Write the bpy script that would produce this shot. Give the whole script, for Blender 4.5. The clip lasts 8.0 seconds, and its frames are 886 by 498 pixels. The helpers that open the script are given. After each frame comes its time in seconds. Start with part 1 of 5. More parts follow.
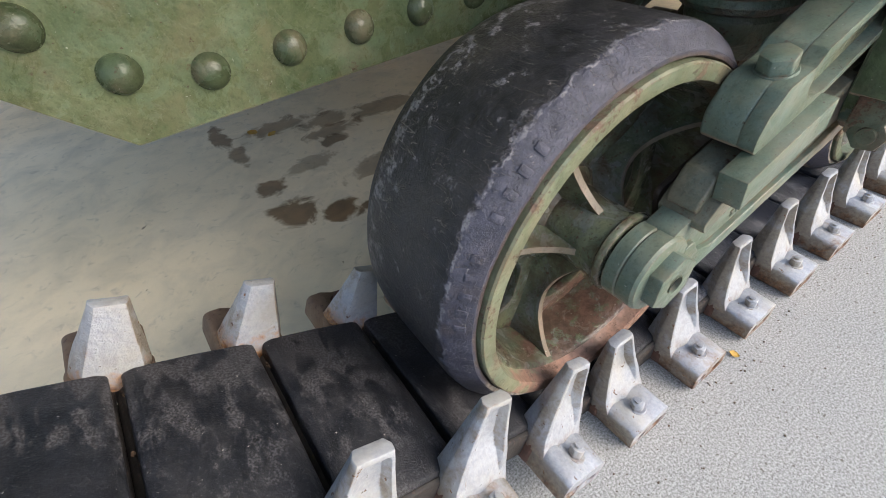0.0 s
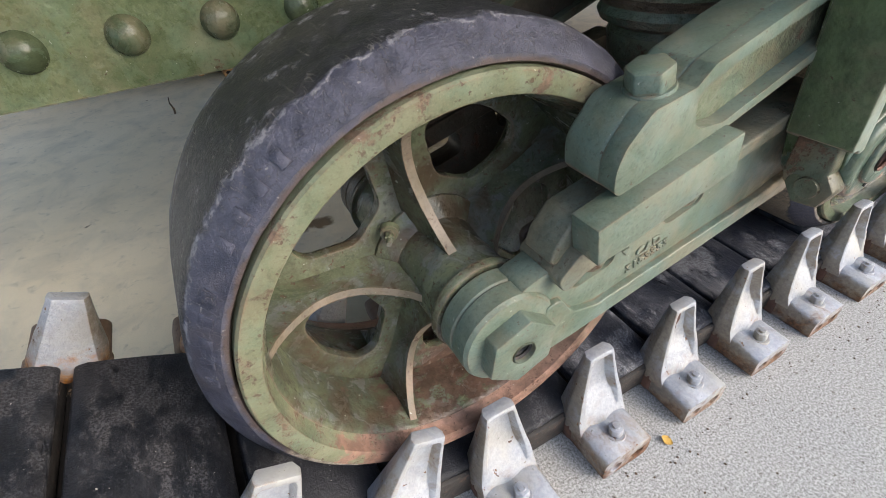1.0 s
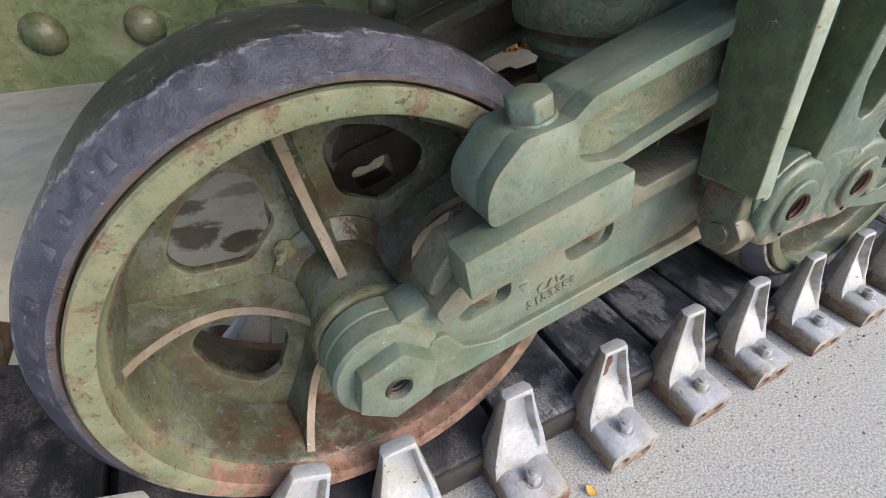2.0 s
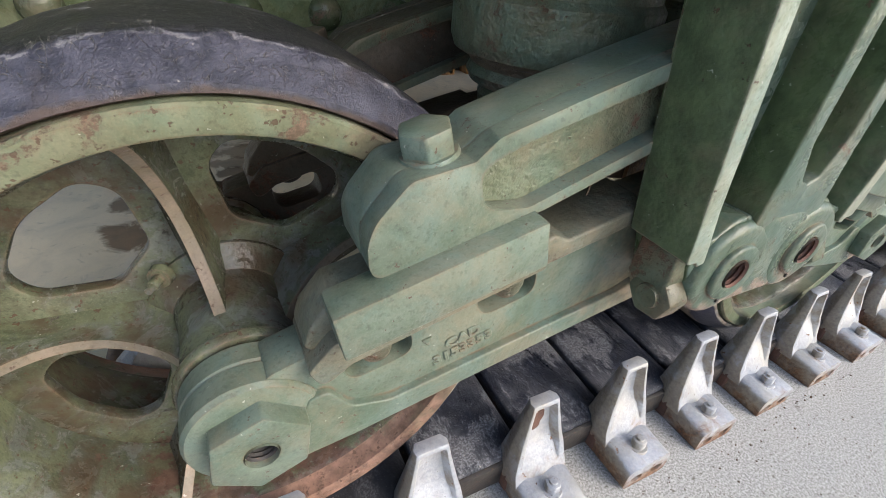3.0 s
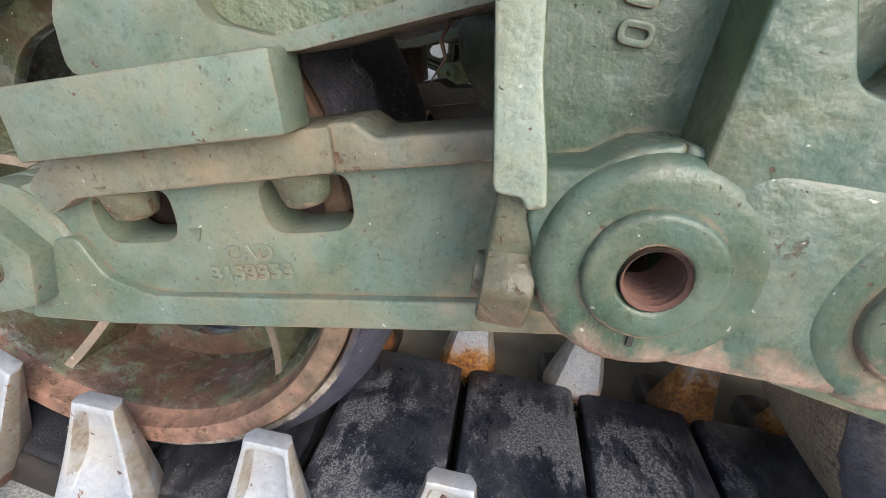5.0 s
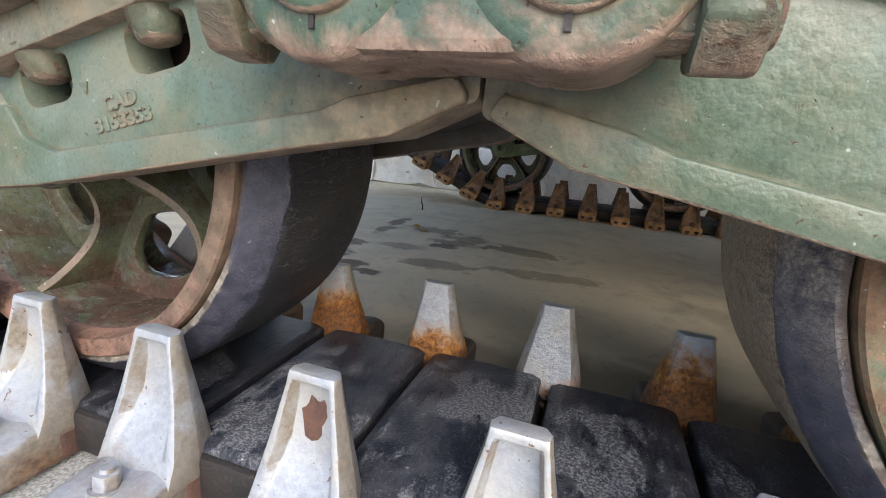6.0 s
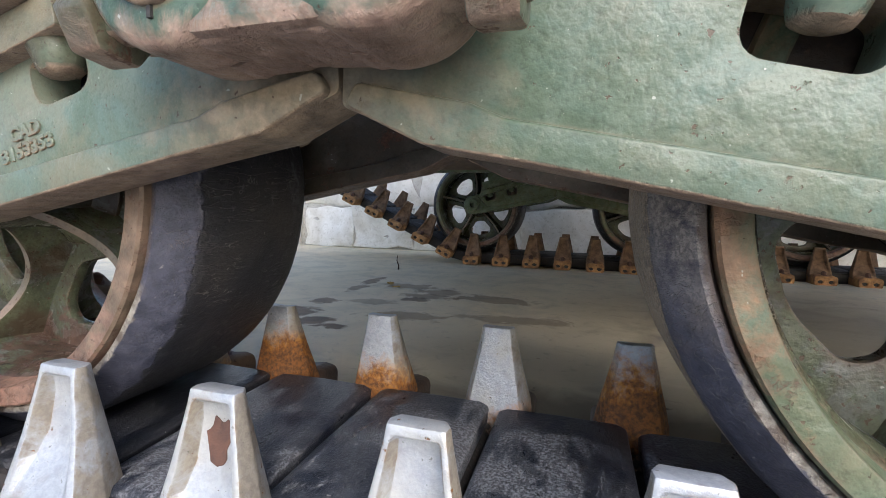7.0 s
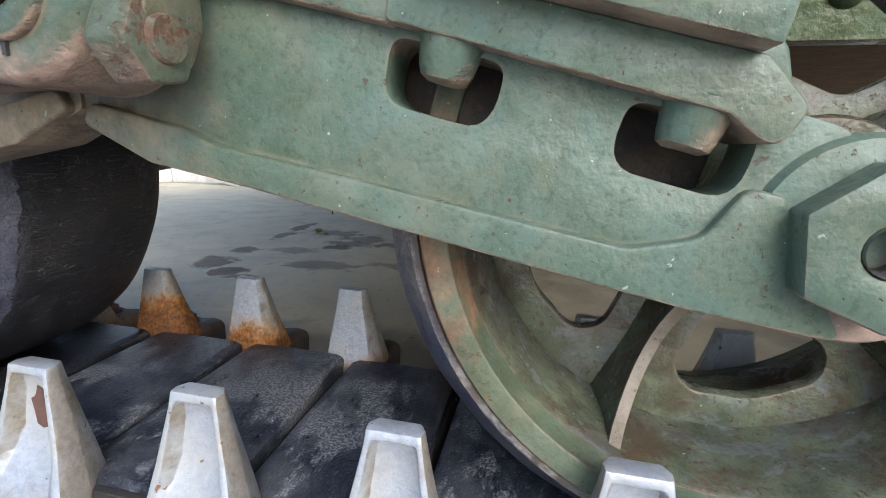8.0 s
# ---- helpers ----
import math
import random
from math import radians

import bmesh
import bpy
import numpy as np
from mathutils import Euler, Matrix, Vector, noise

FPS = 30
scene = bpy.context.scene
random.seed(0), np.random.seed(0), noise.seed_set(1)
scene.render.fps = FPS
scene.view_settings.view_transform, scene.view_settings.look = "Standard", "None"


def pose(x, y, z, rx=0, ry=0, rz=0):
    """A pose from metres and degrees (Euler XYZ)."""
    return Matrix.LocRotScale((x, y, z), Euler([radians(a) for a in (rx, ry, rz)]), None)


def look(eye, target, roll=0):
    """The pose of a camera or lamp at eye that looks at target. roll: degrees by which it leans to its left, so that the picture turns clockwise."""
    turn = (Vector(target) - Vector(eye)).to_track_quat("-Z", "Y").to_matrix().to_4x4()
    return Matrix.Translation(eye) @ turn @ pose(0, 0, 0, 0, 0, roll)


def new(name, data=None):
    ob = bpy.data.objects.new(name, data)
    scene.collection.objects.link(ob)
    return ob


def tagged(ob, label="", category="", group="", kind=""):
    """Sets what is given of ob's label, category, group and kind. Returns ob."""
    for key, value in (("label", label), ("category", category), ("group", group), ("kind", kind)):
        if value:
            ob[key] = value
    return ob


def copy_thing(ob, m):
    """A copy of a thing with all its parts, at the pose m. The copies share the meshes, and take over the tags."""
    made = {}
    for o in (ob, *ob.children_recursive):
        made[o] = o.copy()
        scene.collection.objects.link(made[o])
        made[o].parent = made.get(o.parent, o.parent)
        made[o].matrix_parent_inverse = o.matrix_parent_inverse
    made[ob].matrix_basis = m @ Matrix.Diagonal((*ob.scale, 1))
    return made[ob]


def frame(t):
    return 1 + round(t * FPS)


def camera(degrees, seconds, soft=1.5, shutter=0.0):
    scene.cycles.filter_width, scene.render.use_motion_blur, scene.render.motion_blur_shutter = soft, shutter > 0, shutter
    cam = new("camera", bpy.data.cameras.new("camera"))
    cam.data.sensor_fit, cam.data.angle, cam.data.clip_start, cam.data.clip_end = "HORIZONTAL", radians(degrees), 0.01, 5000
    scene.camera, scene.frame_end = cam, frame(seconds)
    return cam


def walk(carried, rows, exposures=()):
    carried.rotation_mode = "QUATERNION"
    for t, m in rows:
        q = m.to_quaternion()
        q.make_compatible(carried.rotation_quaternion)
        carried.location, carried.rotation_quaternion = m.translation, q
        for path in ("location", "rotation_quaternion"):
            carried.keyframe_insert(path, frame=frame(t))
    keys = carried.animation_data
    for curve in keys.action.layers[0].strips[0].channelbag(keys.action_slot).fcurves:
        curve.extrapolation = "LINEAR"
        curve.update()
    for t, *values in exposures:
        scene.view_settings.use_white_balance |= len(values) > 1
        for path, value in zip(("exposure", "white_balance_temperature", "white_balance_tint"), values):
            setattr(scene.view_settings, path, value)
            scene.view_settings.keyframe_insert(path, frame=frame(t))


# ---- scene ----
cam = camera(88.0, 8.0, soft=0.75)
EXPOSURE = 1.43
PATH = [
    (0, (-0.381, -0.401, 0.701), (0.39, 0.848, -0.658), -6.4),
    (0.5, (-0.258, -0.423, 0.66), (0.475, 0.929, -0.619), -5.4),
    (1, (-0.167, -0.448, 0.63), (0.532, 0.941, -0.627), -4.2),
    (1.5, (-0.112, -0.47, 0.615), (0.599, 0.942, -0.61), -2.2),
    (2, (-0.074, -0.48, 0.615), (0.66, 0.968, -0.553), -0.3),
    (2.2, (-0.054, -0.482, 0.616), (0.691, 0.982, -0.525), 0.3),
    (3.3, (0.025, -0.454, 0.607), (0.846, 0.99, -0.508), 7.5),
    (3.5, (0.041, -0.455, 0.604), (0.814, 1.045, -0.47), 7.1),
    (4, (0.136, -0.459, 0.566), (0.571, 1.219, -0.433), 7.1),
    (4.5, (0.19, -0.46, 0.519), (0.265, 1.303, -0.424), 7.9),
    (5, (0.302, -0.468, 0.477), (0.136, 1.338, -0.367), 8.0),
    (5.2, (0.355, -0.475, 0.453), (0.065, 1.339, -0.337), 7.3),
    (6.3, (0.501, -0.478, 0.297), (-0.134, 1.383, -0.069), 4.3),
    (6.5, (0.507, -0.471, 0.283), (-0.118, 1.404, -0.024), 3.1),
    (7, (0.555, -0.47, 0.292), (-0.027, 1.435, 0.113), 1.1),
    (7.5, (0.59, -0.463, 0.299), (0.08, 1.462, 0.118), -0.7),
    (8, (0.701, -0.473, 0.341), (0.287, 1.431, -0.109), 1.5),
]
walk(cam, [(t, look(eye, target, roll)) for t, eye, target, roll in PATH],
     exposures=[(0, EXPOSURE, 6500, 10), (4, EXPOSURE, 6450, 10), (4.5, EXPOSURE + 0.22, 6300, 10), (5, EXPOSURE, 6300, 10), (6.5, EXPOSURE, 6100, 10), (7, EXPOSURE, 6000, 10), (8, EXPOSURE - 0.12, 5750, 8)])

# ---- world and light ----
world = bpy.data.worlds.new("world")
scene.world = world
world.use_nodes = True
wn = world.node_tree.nodes
sky = wn.new("ShaderNodeTexSky")
sky.sky_type = "NISHITA"
sky.sun_disc = False
SUN_AZ, SUN_EL = 148.0, 34.0          # compass turn from +y towards +x, height
sky.sun_elevation, sky.sun_rotation = radians(SUN_EL), radians(SUN_AZ)
sky.air_density, sky.dust_density, sky.ozone_density = 1.0, 3.0, 1.0
wn["Background"].inputs["Strength"].default_value = 0.15
world.node_tree.links.new(sky.outputs["Color"], wn["Background"].inputs["Color"])
sun_data = bpy.data.lights.new("sun", "SUN")
sun_data.energy, sun_data.angle, sun_data.color = 0.6, radians(38), (0.97, 0.98, 1.0)
sun = new("sun", sun_data)
sun_way = Vector((math.sin(radians(SUN_AZ)) * math.cos(radians(SUN_EL)), math.cos(radians(SUN_AZ)) * math.cos(radians(SUN_EL)), math.sin(radians(SUN_EL))))
sun.matrix_world = look(sun_way * 10, (0, 0, 0))


# ---- materials ----
def mix(nt, fac, a, b):
    n = nt.nodes.new("ShaderNodeMix")
    n.data_type = "RGBA"
    for sock, v in ((n.inputs[0], fac), (n.inputs[6], a), (n.inputs[7], b)):
        if isinstance(v, (int, float)):
            sock.default_value = v
        elif isinstance(v, tuple):
            sock.default_value = (*v, 1.0)
        else:
            nt.links.new(v, sock)
    return n.outputs[2]


def calc(nt, op, a, b=0.0, clamp=False):
    n = nt.nodes.new("ShaderNodeMath")
    n.operation, n.use_clamp = op, clamp
    for sock, v in ((n.inputs[0], a), (n.inputs[1], b)):
        if isinstance(v, (int, float)):
            sock.default_value = v
        else:
            nt.links.new(v, sock)
    return n.outputs[0]


def noise_at(nt, vec, scale, detail=4.0, rough=0.55, warp=0.0):
    n = nt.nodes.new("ShaderNodeTexNoise")
    n.inputs["Scale"].default_value, n.inputs["Detail"].default_value = scale, detail
    n.inputs["Roughness"].default_value, n.inputs["Distortion"].default_value = rough, warp
    nt.links.new(vec, n.inputs["Vector"])
    return n.outputs["Fac"]


def ramp(nt, fac, lo, hi):
    n = nt.nodes.new("ShaderNodeMapRange")
    n.inputs["From Min"].default_value, n.inputs["From Max"].default_value = lo, hi
    nt.links.new(fac, n.inputs["Value"])
    return n.outputs["Result"]


def start_material(name):
    m = bpy.data.materials.new(name)
    m.use_nodes = True
    nt = m.node_tree
    bsdf = nt.nodes["Principled BSDF"]
    co = nt.nodes.new("ShaderNodeTexCoord").outputs["Object"]
    info = nt.nodes.new("ShaderNodeObjectInfo")
    # each object samples its own part of the pattern
    add = nt.nodes.new("ShaderNodeVectorMath")
    add.operation = "MULTIPLY_ADD"
    comb = nt.nodes.new("ShaderNodeCombineXYZ")
    for i in range(3):
        nt.links.new(info.outputs["Random"], comb.inputs[i])
    nt.links.new(comb.outputs[0], add.inputs[0])
    add.inputs[1].default_value = (7.3, 11.9, 5.1)
    nt.links.new(co, add.inputs[2])
    return m, nt, bsdf, add.outputs[0], info.outputs["Random"]


def finish(nt, bsdf, color, rough, height=None, depth=0.001, metal=0.0, strength=1.0):
    nt.links.new(color, bsdf.inputs["Base Color"])
    for sock, v in ((bsdf.inputs["Roughness"], rough), (bsdf.inputs["Metallic"], metal)):
        if isinstance(v, (int, float)):
            sock.default_value = v
        else:
            nt.links.new(v, sock)
    if height is not None:
        b = nt.nodes.new("ShaderNodeBump")
        b.inputs["Distance"].default_value, b.inputs["Strength"].default_value = depth, strength
        nt.links.new(height, b.inputs["Height"])
        nt.links.new(b.outputs["Normal"], bsdf.inputs["Normal"])


def edge_wear(nt, radius):
    """1 along sharp edges, where paint rubs off; from the rounded against the true normal."""
    bev = nt.nodes.new("ShaderNodeBevel")
    bev.samples = 4
    bev.inputs["Radius"].default_value = radius
    dot = nt.nodes.new("ShaderNodeVectorMath")
    dot.operation = "DOT_PRODUCT"
    nt.links.new(bev.outputs["Normal"], dot.inputs[0])
    nt.links.new(nt.nodes.new("ShaderNodeNewGeometry").outputs["Normal"], dot.inputs[1])
    return ramp(nt, dot.outputs["Value"], 0.985, 0.88)


def painted_iron(name, tint, dark, chips=0.70, rust=0.72, rough=0.46, pits=0.0018, dust=0.35, rust_tint=(0.17, 0.075, 0.045), under=0.0, splash=None, primer=None, earth=0.28, unfaded_shade=None, lumps=0.45,
                 film_tint=(0.22, 0.175, 0.115), film_lo=0.50, rub=0.5, rub_tint=(0.20, 0.145, 0.095), mottle=0.45, smear=None, cool=None, primer_tint=(0.165, 0.085, 0.064)):
    """Brushed paint over rough castings: mottled, dusty, chipped down to rust and primer; bare and brown underneath where under > 0."""
    m, nt, bsdf, v, _ = start_material(name)
    broad, mid, fine = noise_at(nt, v, 9.0, 6, 0.6), noise_at(nt, v, 55.0, 7, 0.66), noise_at(nt, v, 260.0, 4, 0.65)
    grain, blot = noise_at(nt, v, 620.0, 3, 0.65), noise_at(nt, v, 26.0, 8, 0.68, 0.6)
    c = mix(nt, ramp(nt, broad, 0.38, 0.62), tint, dark)
    cool = cool or (tint[0] * 0.80, tint[1] * 0.98, tint[2] * 1.10)
    c = mix(nt, calc(nt, "MULTIPLY", ramp(nt, blot, 0.47, 0.60), 0.7, True), c, cool)
    deep = ramp(nt, noise_at(nt, v, 15.0, 8, 0.7, 0.8), 0.50, 0.62)
    c = mix(nt, calc(nt, "MULTIPLY", deep, mottle, True), c, (dark[0] * 0.66, dark[1] * 0.78, dark[2] * 0.66))
    c = mix(nt, calc(nt, "MULTIPLY", ramp(nt, noise_at(nt, v, 34.0, 5, 0.5), 0.48, 0.68), dust, True), c, tuple(min(1, x * 1.25 + 0.045) for x in tint))
    c = mix(nt, calc(nt, "MULTIPLY", ramp(nt, grain, 0.50, 0.68), 0.20, True), c, tuple(x * 1.5 + 0.02 for x in tint))
    c = mix(nt, calc(nt, "MULTIPLY", ramp(nt, fine, 0.47, 0.32), 0.45, True), c, tuple(x * 0.45 for x in dark))
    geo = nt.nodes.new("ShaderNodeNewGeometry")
    if unfaded_shade is not None:      # flanks deeper green: unbleached paint, with their shade put into the colour
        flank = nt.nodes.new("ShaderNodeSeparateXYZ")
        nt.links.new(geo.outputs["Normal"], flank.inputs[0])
        faces_x = ramp(nt, calc(nt, "ADD", calc(nt, "ABSOLUTE", flank.outputs["X"]), calc(nt, "MULTIPLY", calc(nt, "SUBTRACT", blot, 0.5), 0.3)), 0.62, 0.85)
        c = mix(nt, calc(nt, "MULTIPLY", faces_x, 0.95, True), c, mix(nt, ramp(nt, mid, 0.40, 0.62), unfaded_shade, tuple(1.7 * x for x in unfaded_shade)))
    # earthy film in hollows of the paint
    film = ramp(nt, noise_at(nt, v, 16.0, 8, 0.68, 0.4), film_lo, film_lo + 0.16)
    c = mix(nt, calc(nt, "MULTIPLY", film, earth, True), c, film_tint)
    # edges rubbed down to undercoat and rust
    worn = calc(nt, "MULTIPLY", edge_wear(nt, 0.0045), ramp(nt, noise_at(nt, v, 48.0, 7, 0.68), 0.42, 0.58), True)
    c = mix(nt, calc(nt, "MULTIPLY", worn, rub, True), c, rub_tint)
    rusty = ramp(nt, calc(nt, "ADD", noise_at(nt, v, 19.0, 9, 0.72, 0.4), calc(nt, "MULTIPLY", calc(nt, "SUBTRACT", fine, 0.5), 0.35)), rust, rust + 0.06)
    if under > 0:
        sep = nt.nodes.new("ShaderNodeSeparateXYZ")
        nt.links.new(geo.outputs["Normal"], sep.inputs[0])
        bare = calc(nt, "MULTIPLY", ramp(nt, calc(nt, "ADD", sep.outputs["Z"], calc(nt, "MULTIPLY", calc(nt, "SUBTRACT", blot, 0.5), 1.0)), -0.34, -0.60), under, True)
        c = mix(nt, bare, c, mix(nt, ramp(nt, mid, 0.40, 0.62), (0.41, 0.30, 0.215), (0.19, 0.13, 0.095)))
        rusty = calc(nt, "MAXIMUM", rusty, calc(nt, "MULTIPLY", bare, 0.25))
    if splash is not None:      # pink-brown rust along the lower edge
        sep = nt.nodes.new("ShaderNodeSeparateXYZ")
        nt.links.new(geo.outputs["Position"], sep.inputs[0])
        low = ramp(nt, calc(nt, "ADD", sep.outputs["Z"], calc(nt, "MULTIPLY", calc(nt, "SUBTRACT", blot, 0.5), 0.10)), splash + 0.008, splash - 0.008)
        c = mix(nt, calc(nt, "MULTIPLY", low, 0.85, True), c, mix(nt, ramp(nt, mid, 0.38, 0.62), (0.36, 0.25, 0.195), (0.17, 0.112, 0.085)))
    if primer is not None:      # red primer laid bare along the rim's foot
        sep = nt.nodes.new("ShaderNodeSeparateXYZ")
        nt.links.new(geo.outputs["Position"], sep.inputs[0])
        low = ramp(nt, calc(nt, "ADD", sep.outputs["Z"], calc(nt, "MULTIPLY", calc(nt, "SUBTRACT", noise_at(nt, v, 40.0, 8, 0.68), 0.5), 0.30)), primer + 0.008, primer - 0.008)
        c = mix(nt, calc(nt, "MULTIPLY", low, 0.85, True), c, mix(nt, ramp(nt, mid, 0.40, 0.60), primer_tint, tuple(0.52 * x for x in primer_tint)))
    c = mix(nt, calc(nt, "MULTIPLY", rusty, 0.8, True), c, mix(nt, ramp(nt, fine, 0.4, 0.6), rust_tint, tuple(0.45 * x for x in rust_tint)))
    if smear is not None:      # a patch of dried brown earth, ragged at its border: middle along x, half length, strength, tint
        mid_x, half, deep, earth_tint = smear
        sep = nt.nodes.new("ShaderNodeSeparateXYZ")
        nt.links.new(geo.outputs["Position"], sep.inputs[0])
        off = calc(nt, "ADD", calc(nt, "ABSOLUTE", calc(nt, "SUBTRACT", sep.outputs["X"], mid_x)), calc(nt, "MULTIPLY", calc(nt, "SUBTRACT", noise_at(nt, v, 22.0, 8, 0.7, 0.5), 0.5), 0.22))
        c = mix(nt, calc(nt, "MULTIPLY", ramp(nt, off, half, half * 0.45), deep, True), c, mix(nt, ramp(nt, mid, 0.38, 0.62), earth_tint, tuple(0.45 * x for x in earth_tint)))
    speck = ramp(nt, noise_at(nt, v, 170.0, 3, 0.6), chips - 0.002, chips + 0.016)
    c = mix(nt, calc(nt, "MULTIPLY", speck, 0.8, True), c, (0.075, 0.042, 0.028))
    pale = ramp(nt, noise_at(nt, v, 210.0, 2, 0.5, 0.4), 0.742, 0.762)
    c = mix(nt, calc(nt, "MULTIPLY", pale, 0.6, True), c, (0.42, 0.43, 0.38))
    lump = noise_at(nt, v, 130.0, 3, 0.5)
    wave = noise_at(nt, v, 40.0, 2, 0.4)
    h = calc(nt, "ADD", calc(nt, "ADD", calc(nt, "MULTIPLY", wave, 1.3), calc(nt, "MULTIPLY", lump, lumps)), calc(nt, "MULTIPLY", fine, 0.17))
    h = calc(nt, "SUBTRACT", h, calc(nt, "MULTIPLY", calc(nt, "MAXIMUM", speck, rusty), 0.25))
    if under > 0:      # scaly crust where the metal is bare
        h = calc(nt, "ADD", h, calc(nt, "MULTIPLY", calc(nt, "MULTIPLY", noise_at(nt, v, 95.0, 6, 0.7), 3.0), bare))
    r = calc(nt, "ADD", calc(nt, "MULTIPLY", blot, 0.40), rough - 0.28)
    bsdf.inputs["Specular IOR Level"].default_value = 0.32
    finish(nt, bsdf, c, calc(nt, "ADD", r, calc(nt, "MULTIPLY", calc(nt, "MAXIMUM", rusty, worn), 0.25), True), h, pits)
    return m


def rubber(name, base, scuff, amount, rough, depth=0.0012, streak=(1, 1, 1)):
    """Black rubber, worn through its skin to a gritty grey in patches with sharp, ragged borders."""
    m, nt, bsdf, v, rnd = start_material(name)
    st = nt.nodes.new("ShaderNodeVectorMath")
    st.operation = "MULTIPLY"
    st.inputs[1].default_value = streak
    nt.links.new(v, st.inputs[0])
    broad, mid, fine = noise_at(nt, v, 10.0, 6, 0.62), noise_at(nt, st.outputs[0], 60.0, 8, 0.72), noise_at(nt, v, 380.0, 4, 0.65)
    patch = calc(nt, "ADD", calc(nt, "MULTIPLY", broad, 0.70), calc(nt, "MULTIPLY", mid, 0.50))
    patch = calc(nt, "ADD", patch, calc(nt, "MULTIPLY", calc(nt, "SUBTRACT", rnd, 0.5), 0.10))
    worn = ramp(nt, patch, 0.640 - amount, 0.668 - amount)
    film = ramp(nt, noise_at(nt, v, 22.0, 7, 0.68, 0.5), 0.42, 0.68)
    c = mix(nt, ramp(nt, mid, 0.38, 0.66), base, tuple(2.0 * x for x in base))
    c = mix(nt, calc(nt, "MULTIPLY", film, 0.5, True), c, tuple(0.55 * x for x in scuff))
    c = mix(nt, calc(nt, "MULTIPLY", worn, 0.85, True), c, mix(nt, ramp(nt, fine, 0.42, 0.58), scuff, tuple(0.22 * x for x in scuff)))
    gritty = ramp(nt, fine, 0.60, 0.68)
    c = mix(nt, calc(nt, "MULTIPLY", gritty, 0.5, True), c, tuple(1.3 * x for x in scuff))
    nick = ramp(nt, noise_at(nt, v, 95.0, 5, 0.65, 0.5), 0.66, 0.69)
    c = mix(nt, calc(nt, "MULTIPLY", nick, 0.8, True), c, tuple(0.6 * x for x in base))
    speck = ramp(nt, noise_at(nt, v, 210.0, 2), 0.73, 0.75)
    c = mix(nt, calc(nt, "MULTIPLY", speck, 0.7, True), c, (0.34, 0.32, 0.29))
    h = calc(nt, "ADD", calc(nt, "MULTIPLY", mid, 0.8), calc(nt, "MULTIPLY", fine, 0.4))
    h = calc(nt, "SUBTRACT", h, calc(nt, "MULTIPLY", nick, 0.5))
    r = calc(nt, "ADD", calc(nt, "MULTIPLY", worn, 0.32), calc(nt, "ADD", rough - 0.2, calc(nt, "MULTIPLY", mid, 0.4)), True)
    bsdf.inputs["Specular IOR Level"].default_value = 0.36
    finish(nt, bsdf, c, r, h, depth)
    return m


